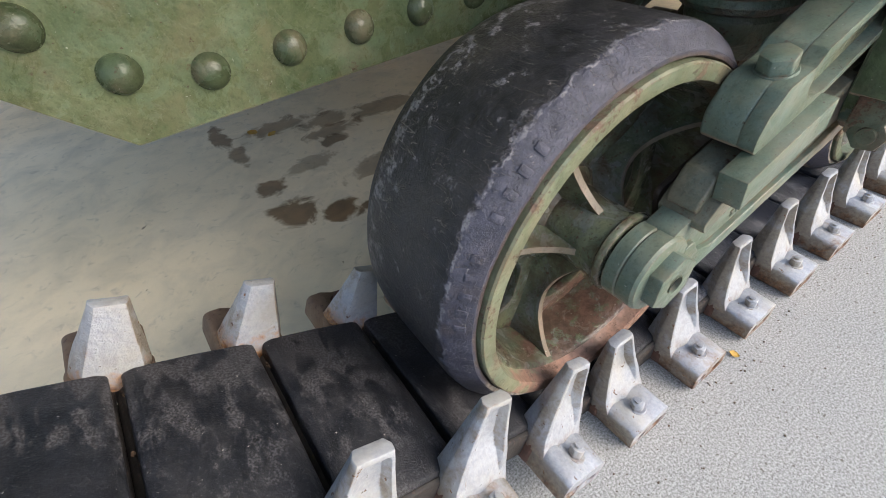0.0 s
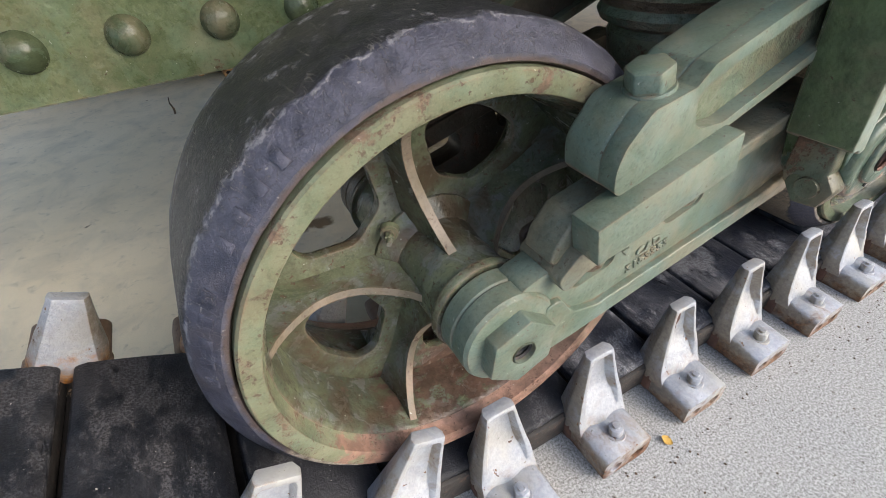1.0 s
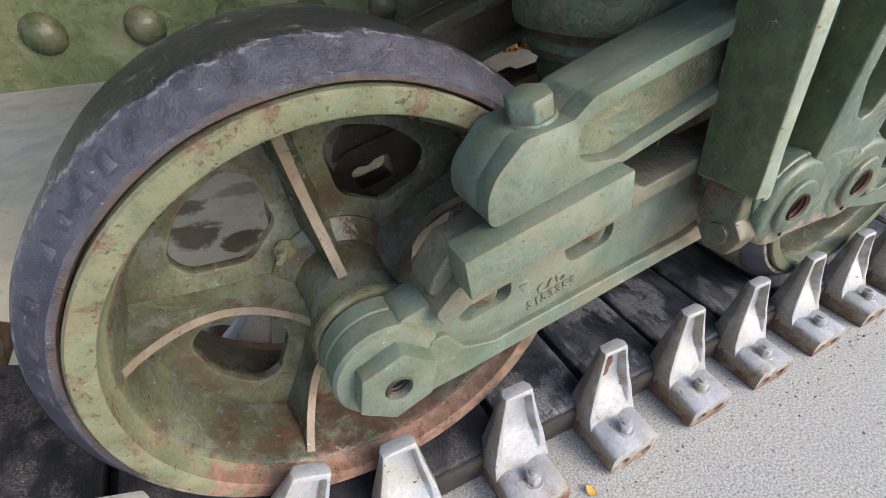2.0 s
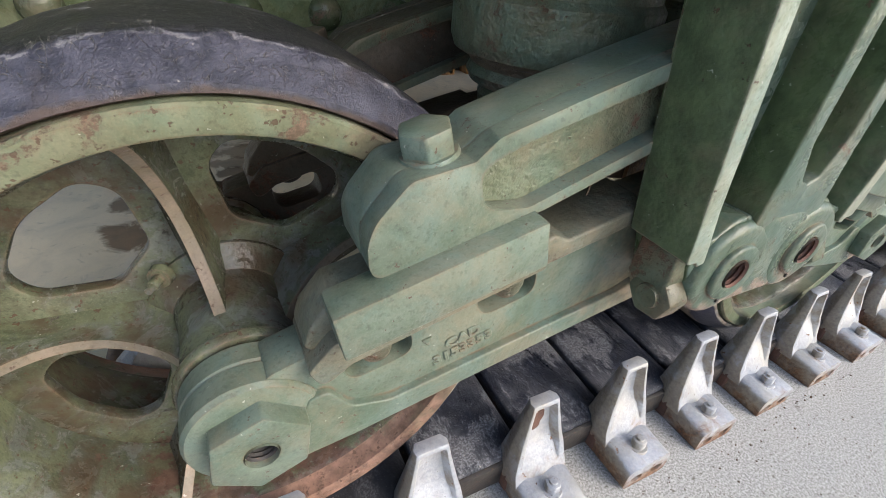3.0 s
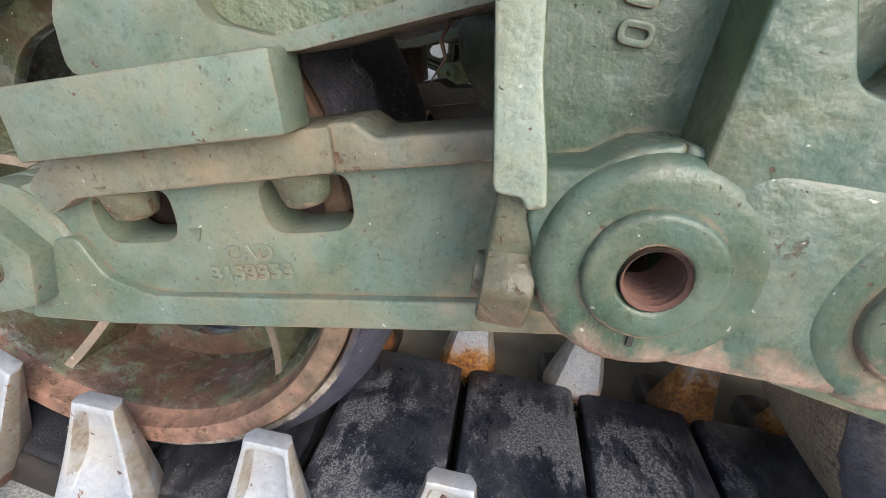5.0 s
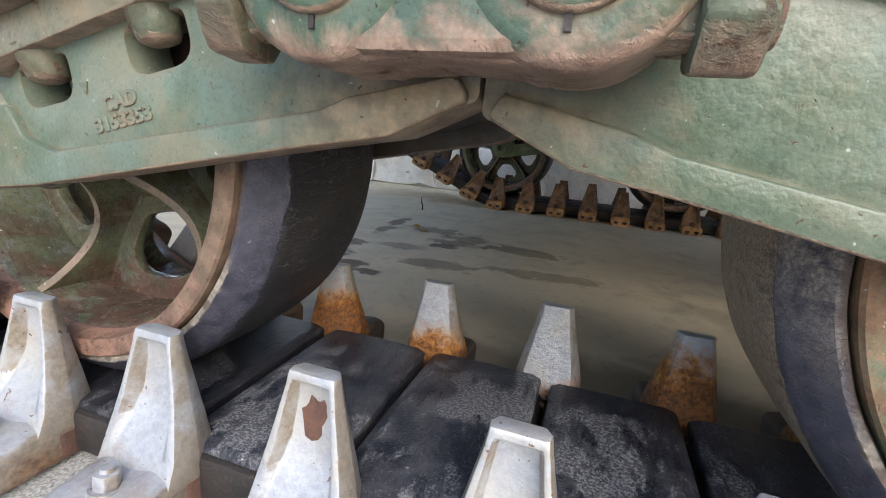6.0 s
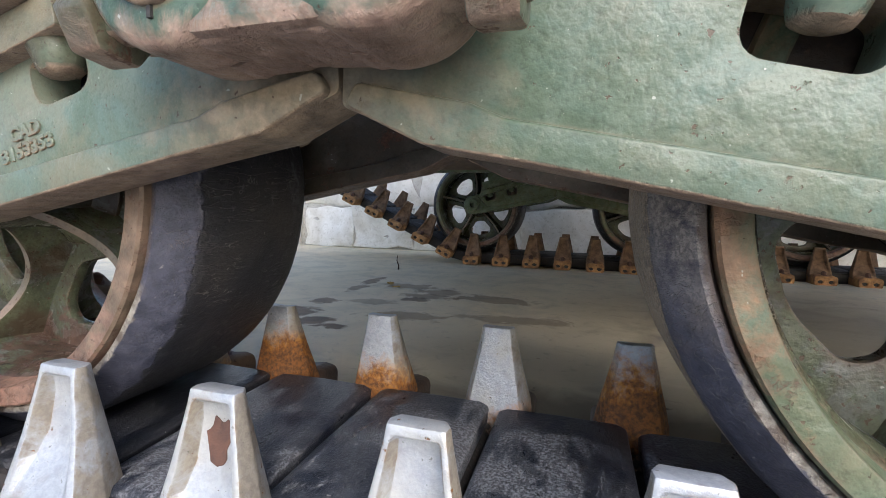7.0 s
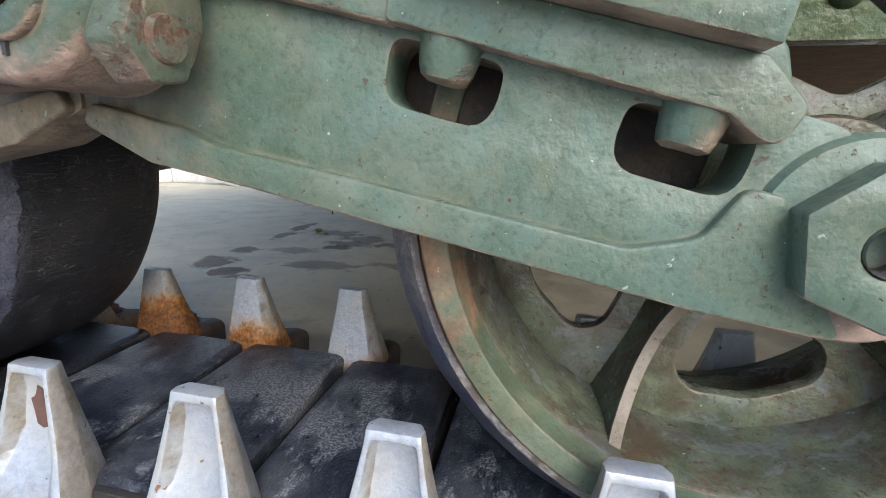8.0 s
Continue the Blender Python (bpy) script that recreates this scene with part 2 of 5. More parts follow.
def tyre_rubber(name="tyre_rubber", dust=0.0):
    """Black tread; the sloping side rubbed grey-violet, with a ragged chipped border between them."""
    m, nt, bsdf, v, _ = start_material(name)
    co = nt.nodes.new("ShaderNodeTexCoord").outputs["Object"]
    sep = nt.nodes.new("ShaderNodeSeparateXYZ")
    nt.links.new(co, sep.inputs[0])
    r = calc(nt, "SQRT", calc(nt, "ADD", calc(nt, "MULTIPLY", sep.outputs["X"], sep.outputs["X"]), calc(nt, "MULTIPLY", sep.outputs["Z"], sep.outputs["Z"])))
    broad, mid, fine, edge = noise_at(nt, v, 10.0, 6, 0.62), noise_at(nt, v, 70.0, 8, 0.72), noise_at(nt, v, 360.0, 4, 0.65), noise_at(nt, v, 48.0, 7, 0.68)
    on_side = ramp(nt, calc(nt, "ADD", r, calc(nt, "MULTIPLY", calc(nt, "SUBTRACT", edge, 0.5), 0.008)), 0.2474, 0.2468)
    on_side = calc(nt, "MULTIPLY", on_side, ramp(nt, sep.outputs["Y"], -0.060, -0.068), True)
    tread = mix(nt, ramp(nt, mid, 0.38, 0.64), (0.0075, 0.008, 0.0105), (0.027, 0.027, 0.033))
    tread = mix(nt, calc(nt, "MULTIPLY", ramp(nt, broad, 0.5, 0.66), 0.6, True), tread, mix(nt, ramp(nt, fine, 0.42, 0.6), (0.070, 0.062, 0.054), (0.022, 0.020, 0.021)))
    upper = ramp(nt, calc(nt, "ADD", sep.outputs["Z"], calc(nt, "MULTIPLY", calc(nt, "SUBTRACT", broad, 0.5), 0.16)), -0.085, 0.0)
    if dust > 0:      # dried earth rubbed into the tread
        tread = mix(nt, calc(nt, "MULTIPLY", ramp(nt, noise_at(nt, v, 38.0, 8, 0.72), 0.30, 0.46), dust, True), tread, mix(nt, ramp(nt, fine, 0.42, 0.58), (0.42, 0.33, 0.235), (0.20, 0.15, 0.105)))
    flank = mix(nt, ramp(nt, mid, 0.36, 0.64), (0.018, 0.0195, 0.034), (0.070, 0.071, 0.098))
    flank = mix(nt, calc(nt, "MULTIPLY", ramp(nt, broad, 0.55, 0.68), 0.45, True), flank, mix(nt, ramp(nt, mid, 0.4, 0.6), (0.125, 0.092, 0.075), (0.05, 0.04, 0.038)))
    if dust > 0:
        flank = mix(nt, calc(nt, "MULTIPLY", ramp(nt, mid, 0.36, 0.52), calc(nt, "MULTIPLY", upper, dust), True), flank, mix(nt, ramp(nt, fine, 0.42, 0.58), (0.330, 0.285, 0.240), (0.150, 0.125, 0.105)))
    vor = nt.nodes.new("ShaderNodeTexVoronoi")
    vor.feature = "DISTANCE_TO_EDGE"
    vor.inputs["Scale"].default_value = 105.0
    nt.links.new(v, vor.inputs["Vector"])
    craze = calc(nt, "MULTIPLY", ramp(nt, vor.outputs["Distance"], 0.035, 0.012), ramp(nt, noise_at(nt, v, 12.0, 4), 0.44, 0.56), True)
    flank = mix(nt, calc(nt, "MULTIPLY", craze, 0.45, True), flank, (0.014, 0.014, 0.018))
    c = mix(nt, on_side, tread, flank)
    # pale torn fringe where the worn skin ends
    fringe = calc(nt, "ABSOLUTE", calc(nt, "SUBTRACT", calc(nt, "ADD", r, calc(nt, "MULTIPLY", calc(nt, "SUBTRACT", edge, 0.5), 0.013)), 0.2460))
    c = mix(nt, calc(nt, "MULTIPLY", ramp(nt, fringe, 0.0010, 0.0003), calc(nt, "MULTIPLY", ramp(nt, mid, 0.44, 0.56), ramp(nt, sep.outputs["Z"], -0.06, 0.06)), True), c, (0.19, 0.185, 0.20))
    # brown dirt packed against the rim
    c = mix(nt, calc(nt, "MULTIPLY", ramp(nt, calc(nt, "ADD", r, calc(nt, "MULTIPLY", calc(nt, "SUBTRACT", edge, 0.5), 0.014)), 0.2245, 0.2222), 0.75, True), c, (0.07, 0.045, 0.032))
    # pale grey crust at the foot of the wheel, where the rubber meets the rim
    crust = calc(nt, "MULTIPLY", ramp(nt, calc(nt, "ADD", r, calc(nt, "MULTIPLY", calc(nt, "SUBTRACT", edge, 0.5), 0.016)), 0.2270, 0.2255), ramp(nt, calc(nt, "ADD", sep.outputs["Z"], calc(nt, "MULTIPLY", calc(nt, "SUBTRACT", broad, 0.5), 0.2)), -0.08, -0.11), True)
    c = mix(nt, calc(nt, "MULTIPLY", crust, 0.85, True), c, mix(nt, ramp(nt, mid, 0.40, 0.58), (0.36, 0.33, 0.28), (0.10, 0.075, 0.055)))
    speck = ramp(nt, noise_at(nt, v, 170.0, 2), 0.72, 0.75)
    c = mix(nt, calc(nt, "MULTIPLY", speck, 0.6, True), c, (0.32, 0.30, 0.28))
    # fine scratches: thin bands of a stretched, bent pattern
    long = nt.nodes.new("ShaderNodeVectorMath")
    long.operation = "MULTIPLY"
    long.inputs[1].default_value = (1.0, 0.16, 1.0)
    nt.links.new(v, long.inputs[0])
    line = calc(nt, "ABSOLUTE", calc(nt, "SUBTRACT", noise_at(nt, long.outputs[0], 85.0, 3, 0.55, 1.2), 0.5))
    crack = calc(nt, "MULTIPLY", ramp(nt, line, 0.010, 0.002), ramp(nt, noise_at(nt, v, 18.0, 4), 0.42, 0.54), True)
    c = mix(nt, calc(nt, "MULTIPLY", crack, 0.7, True), c, (0.20, 0.185, 0.17))
    c = mix(nt, calc(nt, "MULTIPLY", ramp(nt, fine, 0.58, 0.70), 0.28 + 0.3 * dust, True), c, (0.13, 0.125, 0.12))
    h = calc(nt, "ADD", calc(nt, "ADD", calc(nt, "MULTIPLY", mid, 0.8), calc(nt, "MULTIPLY", fine, 0.35)), calc(nt, "MULTIPLY", on_side, 0.5))
    h = calc(nt, "SUBTRACT", h, calc(nt, "MULTIPLY", crack, 0.6))
    finish(nt, bsdf, c, calc(nt, "ADD", 0.22, calc(nt, "MULTIPLY", mid, 0.45), True), h, 0.0030)
    return m


def silver_paint(name, rust_lo, rust_amt, orange):
    """Aluminium paint, chalky in places, with rust creeping up from the foot of the casting and staining its flanks."""
    m, nt, bsdf, v, rnd = start_material(name)
    co = nt.nodes.new("ShaderNodeTexCoord").outputs["Object"]
    sep = nt.nodes.new("ShaderNodeSeparateXYZ")
    nt.links.new(co, sep.inputs[0])
    n1, n2, n3 = noise_at(nt, v, 34.0, 8, 0.68, 0.3), noise_at(nt, v, 170.0, 5, 0.65), noise_at(nt, v, 14.0, 6, 0.62)
    c = mix(nt, ramp(nt, n2, 0.36, 0.62), (0.285, 0.305, 0.34), (0.365, 0.385, 0.42))
    c = mix(nt, calc(nt, "MULTIPLY", ramp(nt, n3, 0.45, 0.62), 0.7, True), c, (0.36, 0.35, 0.315))
    c = mix(nt, calc(nt, "MULTIPLY", ramp(nt, n1, 0.52, 0.62), 0.3, True), c, (0.22, 0.22, 0.21))
    # flanks carry brown dirt
    nrm = nt.nodes.new("ShaderNodeSeparateXYZ")
    nt.links.new(nt.nodes.new("ShaderNodeNewGeometry").outputs["Normal"], nrm.inputs[0])
    flank = calc(nt, "ADD", calc(nt, "ABSOLUTE", nrm.outputs["X"]), calc(nt, "MULTIPLY", calc(nt, "SUBTRACT", n1, 0.5), 1.4))
    dirty = calc(nt, "MULTIPLY", ramp(nt, flank, 0.66, 0.92), 0.75, True)
    c = mix(nt, dirty, c, mix(nt, ramp(nt, n2, 0.4, 0.6), (0.24, 0.20, 0.14), (0.15, 0.11, 0.07)))
    edge = calc(nt, "MULTIPLY", edge_wear(nt, 0.004), ramp(nt, n1, 0.52, 0.60), True)
    c = mix(nt, calc(nt, "MULTIPLY", edge, 0.75, True), c, (0.24, 0.135, 0.06))
    level = calc(nt, "ADD", sep.outputs["Z"], calc(nt, "MULTIPLY", calc(nt, "SUBTRACT", n1, 0.5), 0.13))
    level = calc(nt, "ADD", level, calc(nt, "MULTIPLY", calc(nt, "SUBTRACT", rnd, 0.5), 0.016 if orange else 0.02))
    some = ramp(nt, n3, 0.36 - rust_amt, 0.50 - rust_amt)
    yellow = calc(nt, "MULTIPLY", ramp(nt, level, rust_lo + 0.034, rust_lo - 0.002), some, True)
    brown = calc(nt, "MULTIPLY", ramp(nt, level, rust_lo + 0.018, rust_lo - 0.016), some, True)
    c = mix(nt, calc(nt, "MULTIPLY", yellow, 0.96 if orange else 0.85, True), c, mix(nt, ramp(nt, n2, 0.4, 0.6), (0.50, 0.215, 0.012) if orange else (0.25, 0.155, 0.085), (0.25, 0.082, 0.004) if orange else (0.15, 0.085, 0.045)))
    c = mix(nt, calc(nt, "MULTIPLY", brown, 0.85, True), c, mix(nt, ramp(nt, n2, 0.38, 0.62), (0.150, 0.052, 0.012), (0.034, 0.015, 0.008)))
    spot = ramp(nt, noise_at(nt, v, 95.0, 4, 0.55, 0.3), 0.675, 0.70)
    c = mix(nt, calc(nt, "MULTIPLY", spot, 0.9, True), c, mix(nt, ramp(nt, n2, 0.4, 0.6), (0.20, 0.085, 0.02), (0.07, 0.03, 0.014)))
    speck = ramp(nt, n2, 0.66, 0.69)
    c = mix(nt, calc(nt, "MULTIPLY", speck, 0.7, True), c, (0.10, 0.10, 0.08))
    rust = calc(nt, "MAXIMUM", brown, spot)
    h = calc(nt, "SUBTRACT", calc(nt, "ADD", calc(nt, "MULTIPLY", n2, 1.3 if orange else 0.45), calc(nt, "MULTIPLY", n1, 0.6)), calc(nt, "MULTIPLY", rust, 0.4))
    r = calc(nt, "ADD", 0.34, calc(nt, "MULTIPLY", calc(nt, "MAXIMUM", rust, yellow), 0.4), True)
    finish(nt, bsdf, c, r, h, 0.0017, calc(nt, "SUBTRACT", 0.25, calc(nt, "MULTIPLY", rust, 0.25), True))
    return m


def rusted(name, a, b, rough=0.85):
    m, nt, bsdf, v, _ = start_material(name)
    n1, n2 = noise_at(nt, v, 30.0, 7, 0.65, 0.3), noise_at(nt, v, 190.0, 4)
    c = mix(nt, ramp(nt, n1, 0.35, 0.65), a, b)
    c = mix(nt, ramp(nt, n2, 0.6, 0.72), c, (0.07, 0.04, 0.03))
    finish(nt, bsdf, c, rough, calc(nt, "ADD", n1, calc(nt, "MULTIPLY", n2, 0.5)), 0.002)
    return m


def concrete_slab():
    m, nt, bsdf, v, _ = start_material("smooth_concrete")
    co = nt.nodes.new("ShaderNodeNewGeometry").outputs["Position"]
    broad, mid = noise_at(nt, co, 1.7, 5, 0.55, 0.3), noise_at(nt, co, 9.0, 6, 0.6, 0.5)
    fine, grit = noise_at(nt, co, 310.0, 4, 0.70), noise_at(nt, co, 480.0, 4, 0.72)
    c = mix(nt, ramp(nt, broad, 0.3, 0.7), (0.66, 0.555, 0.365), (0.74, 0.645, 0.465))
    c = mix(nt, calc(nt, "MULTIPLY", ramp(nt, grit, 0.50, 0.70), 0.25, True), c, (0.20, 0.195, 0.17))
    c = mix(nt, calc(nt, "MULTIPLY", ramp(nt, noise_at(nt, co, 38.0, 5, 0.6, 0.8), 0.58, 0.70), 0.35, True), c, (0.22, 0.21, 0.17))
    c = mix(nt, calc(nt, "MULTIPLY", ramp(nt, mid, 0.45, 0.75), 0.5, True), c, (0.34, 0.32, 0.25))
    # coarse sandy finish outside the track
    sep = nt.nodes.new("ShaderNodeSeparateXYZ")
    nt.links.new(co, sep.inputs[0])
    sandy = ramp(nt, sep.outputs["Y"], 0.05, -0.12)
    wander = calc(nt, "MULTIPLY", calc(nt, "SUBTRACT", broad, 0.5), 1.6)
    for axis, lo, hi in (("Y", 2.6, 3.4), ("X", -2.2, -3.2), ("X", 3.4, 4.4)):
        sandy = calc(nt, "MAXIMUM", sandy, calc(nt, "MULTIPLY", ramp(nt, calc(nt, "ADD", sep.outputs[axis], wander), lo, hi), 1.0, True))
    speck = mix(nt, ramp(nt, fine, 0.38, 0.62), (0.165, 0.172, 0.175), (0.45, 0.465, 0.47))
    speck = mix(nt, ramp(nt, grit, 0.57, 0.63), speck, (0.075, 0.075, 0.075))
    speck = mix(nt, ramp(nt, grit, 0.36, 0.31), speck, (0.72, 0.71, 0.68))
    speck = mix(nt, ramp(nt, noise_at(nt, co, 120.0, 5, 0.6), 0.635, 0.655), speck, (0.10, 0.098, 0.095))
    c = mix(nt, calc(nt, "MULTIPLY", sandy, 0.92, True), c, speck)
    # wide dark patches: the hull's shadow painted into the concrete along with grime
    for x, y, rx, ry, deep in GRIME_AND_SHADE:
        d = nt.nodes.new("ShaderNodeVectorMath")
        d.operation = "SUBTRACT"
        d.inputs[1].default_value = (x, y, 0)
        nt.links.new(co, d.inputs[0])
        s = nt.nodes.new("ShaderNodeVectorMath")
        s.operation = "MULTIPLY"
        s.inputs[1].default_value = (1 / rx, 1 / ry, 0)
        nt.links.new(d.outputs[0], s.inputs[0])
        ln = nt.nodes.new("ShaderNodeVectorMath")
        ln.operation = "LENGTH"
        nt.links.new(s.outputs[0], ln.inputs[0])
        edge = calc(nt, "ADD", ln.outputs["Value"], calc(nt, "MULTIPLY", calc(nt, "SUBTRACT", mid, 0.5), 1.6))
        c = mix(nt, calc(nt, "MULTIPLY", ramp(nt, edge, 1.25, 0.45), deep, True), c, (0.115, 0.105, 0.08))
    # oily rust stains dripped under the vehicle, each a patch of its own
    for x, y, rx, ry, deep in STAINS:
        d = nt.nodes.new("ShaderNodeVectorMath")
        d.operation = "SUBTRACT"
        d.inputs[1].default_value = (x, y, 0)
        nt.links.new(co, d.inputs[0])
        s = nt.nodes.new("ShaderNodeVectorMath")
        s.operation = "MULTIPLY"
        s.inputs[1].default_value = (1 / rx, 1 / ry, 0)
        nt.links.new(d.outputs[0], s.inputs[0])
        ln = nt.nodes.new("ShaderNodeVectorMath")
        ln.operation = "LENGTH"
        nt.links.new(s.outputs[0], ln.inputs[0])
        edge = calc(nt, "ADD", ln.outputs["Value"], calc(nt, "MULTIPLY", calc(nt, "SUBTRACT", noise_at(nt, co, 14.0, 6, 0.62, 0.6), 0.5), 2.6))
        c = mix(nt, calc(nt, "MULTIPLY", ramp(nt, edge, 1.05, 0.7), deep, True), c, mix(nt, ramp(nt, mid, 0.35, 0.65), (0.17, 0.092, 0.034), (0.075, 0.043, 0.020)))
    drip = ramp(nt, noise_at(nt, co, 24.0, 3, 0.5), 0.73, 0.76)
    c = mix(nt, calc(nt, "MULTIPLY", drip, 0.75, True), c, (0.07, 0.055, 0.04))
    h = calc(nt, "ADD", calc(nt, "MULTIPLY", mid, 0.4), calc(nt, "MULTIPLY", calc(nt, "ADD", fine, grit), calc(nt, "ADD", 0.12, calc(nt, "MULTIPLY", sandy, 0.12))))
    bsdf.inputs["Specular IOR Level"].default_value = 0.3
    r = calc(nt, "ADD", 0.46, calc(nt, "ADD", calc(nt, "MULTIPLY", mid, 0.25), calc(nt, "MULTIPLY", sandy, 0.4)), True)
    finish(nt, bsdf, c, r, h, 0.0016)
    return m


def limewashed_stone():
    m, nt, bsdf, v, rnd = start_material("limewashed_stone")
    n1, n2 = noise_at(nt, v, 7.0, 7, 0.65, 0.4), noise_at(nt, v, 60.0, 5)
    c = mix(nt, ramp(nt, n1, 0.35, 0.7), (0.80, 0.785, 0.75), (0.55, 0.52, 0.45))
    c = mix(nt, calc(nt, "MULTIPLY", ramp(nt, n2, 0.55, 0.75), 0.5, True), c, (0.32, 0.29, 0.23))
    finish(nt, bsdf, c, 0.9, calc(nt, "ADD", n1, calc(nt, "MULTIPLY", n2, 0.4)), 0.006)
    return m


GRIME_AND_SHADE = [(0.55, 0.17, 0.62, 0.11, 0.75), (0.85, 0.42, 0.60, 0.32, 0.45), (1.15, 0.95, 0.55, 0.50, 0.72)]      # broad soft darkening: grime, with the hull's shade put into the colour
STAINS = [(-0.225, 1.16, 0.030, 0.10, 0.8), (-0.215, 1.00, 0.028, 0.07, 0.7), (-0.20, 0.76, 0.040, 0.05, 0.8), (-0.185, 0.60, 0.060, 0.07, 0.85), (-0.10, 0.54, 0.050, 0.045, 0.9), (-0.02, 0.50, 0.045, 0.030, 0.9),
          (0.045, 0.88, 0.050, 0.035, 0.75), (0.10, 1.02, 0.10, 0.05, 0.6), (-0.05, 1.10, 0.14, 0.05, 0.6), (0.30, 0.97, 0.14, 0.06, 0.6), (-0.06, 0.80, 0.08, 0.04, 0.45), (0.07, 0.945, 0.10, 0.04, 0.6), (0.10, 0.66, 0.12, 0.05, 0.55), (0.40, 0.72, 0.15, 0.05, 0.5)]
GREEN, GREEN_DARK = (0.127, 0.156, 0.119), (0.095, 0.121, 0.090)
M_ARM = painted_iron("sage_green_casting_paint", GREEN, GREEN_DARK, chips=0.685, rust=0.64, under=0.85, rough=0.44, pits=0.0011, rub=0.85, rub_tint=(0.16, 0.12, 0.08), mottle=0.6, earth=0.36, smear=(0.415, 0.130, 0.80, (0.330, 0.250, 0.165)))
# right arm: smoother greener paint, with its dimmer light put into the tint
M_ARM_GREEN = painted_iron("darker_green_casting_paint", (0.094, 0.122, 0.088), (0.074, 0.100, 0.068), chips=0.69, rust=0.66, under=0.85, rough=0.40, pits=0.0014, rub=0.7, rub_tint=(0.18, 0.17, 0.12), mottle=0.4, earth=0.22, smear=(0.400, 0.120, 0.65, (0.270, 0.200, 0.135)))
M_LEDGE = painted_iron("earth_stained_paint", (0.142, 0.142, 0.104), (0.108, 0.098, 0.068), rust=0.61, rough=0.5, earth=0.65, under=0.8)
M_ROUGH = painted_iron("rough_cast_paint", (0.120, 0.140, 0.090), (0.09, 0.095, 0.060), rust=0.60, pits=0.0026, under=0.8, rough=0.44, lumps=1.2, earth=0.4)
M_HULL = painted_iron("olive_green_plate_paint", (0.118, 0.140, 0.072), (0.080, 0.101, 0.048), rust=0.66, pits=0.0030, rough=0.36, lumps=0.6, mottle=0.45, earth=0.25, rub=0.9)
M_RIVET = painted_iron("dark_rivet_paint", (0.058, 0.076, 0.038), (0.036, 0.044, 0.024), rust=0.60, rust_tint=(0.13, 0.065, 0.04), rough=0.34, pits=0.0018, earth=0.4)
# cool: blue-grey patches put the sky's sheen into the wheel paint
M_WHEEL = painted_iron("olive_green_wheel_paint", (0.122, 0.138, 0.083), (0.056, 0.062, 0.040), chips=0.635, rust=0.62, rust_tint=(0.046, 0.029, 0.021), dust=0.22, pits=0.0022, earth=0.92, film_lo=0.46, film_tint=(0.060, 0.043, 0.027), rough=0.33, rub=0.8, rub_tint=(0.17, 0.11, 0.075), cool=(0.098, 0.106, 0.112), mottle=0.75)
M_WHEEL_PEELING = painted_iron("peeling_wheel_paint", (0.122, 0.138, 0.083), (0.056, 0.062, 0.040), chips=0.635, rust=0.62, rust_tint=(0.046, 0.029, 0.021), primer=0.140, primer_tint=(0.105, 0.060, 0.046), dust=0.22, pits=0.0022, earth=0.92, film_lo=0.46, film_tint=(0.060, 0.043, 0.027), rough=0.33, rub=0.8, rub_tint=(0.17, 0.11, 0.075), cool=(0.098, 0.106, 0.112), mottle=0.75)
M_RIM = painted_iron("rubbed_rim_paint", (0.150, 0.162, 0.098), (0.112, 0.116, 0.070), chips=0.645, rust=0.555, rust_tint=(0.19, 0.112, 0.080), primer=0.178, primer_tint=(0.285, 0.155, 0.120), rub_tint=(0.16, 0.095, 0.063), rub=0.9, earth=0.4, smear=(0.20, 0.13, 0.8, (0.215, 0.135, 0.098)))
M_SPOKE_EDGE = painted_iron("rubbed_pinkish_edge", (0.205, 0.152, 0.115), (0.145, 0.122, 0.085), rust=0.62, chips=0.66, rust_tint=(0.15, 0.085, 0.06), mottle=0.3, earth=0.2)
M_BOSS = painted_iron("boss_paint_worn_to_pink", (0.100, 0.132, 0.096), (0.078, 0.106, 0.072), rust=0.66, splash=0.298, rough=0.42, pits=0.0014, mottle=0.35)
M_RIM_GREEN = painted_iron("greener_rim_paint", (0.090, 0.108, 0.066), (0.064, 0.076, 0.044), rust=0.60, rust_tint=(0.17, 0.085, 0.060), rub_tint=(0.18, 0.105, 0.070), rub=0.9, earth=0.4, smear=(0.600, 0.062, 0.9, (0.290, 0.165, 0.095)))
M_EDGE = painted_iron("bracket_paint", (0.082, 0.110, 0.084), (0.054, 0.080, 0.056), rust=0.66, under=0.95, splash=0.374, unfaded_shade=(0.046, 0.064, 0.030), rough=0.36, pits=0.0015, mottle=0.55, rub=0.7, rub_tint=(0.19, 0.17, 0.115))
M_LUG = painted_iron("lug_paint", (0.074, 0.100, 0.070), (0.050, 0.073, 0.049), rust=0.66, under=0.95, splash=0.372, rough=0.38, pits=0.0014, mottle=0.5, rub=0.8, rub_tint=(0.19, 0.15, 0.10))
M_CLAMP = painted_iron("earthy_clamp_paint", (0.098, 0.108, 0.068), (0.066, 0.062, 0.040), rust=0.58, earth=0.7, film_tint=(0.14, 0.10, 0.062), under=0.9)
M_RIB = painted_iron("pale_rib_paint", (0.215, 0.235, 0.185), (0.160, 0.185, 0.135), rust=0.66, under=0.6, unfaded_shade=(0.046, 0.064, 0.030), rough=0.42, mottle=0.35, rub=0.8, rub_tint=(0.32, 0.29, 0.22))
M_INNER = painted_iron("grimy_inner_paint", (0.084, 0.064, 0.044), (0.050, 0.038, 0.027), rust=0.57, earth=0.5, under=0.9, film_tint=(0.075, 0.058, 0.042))
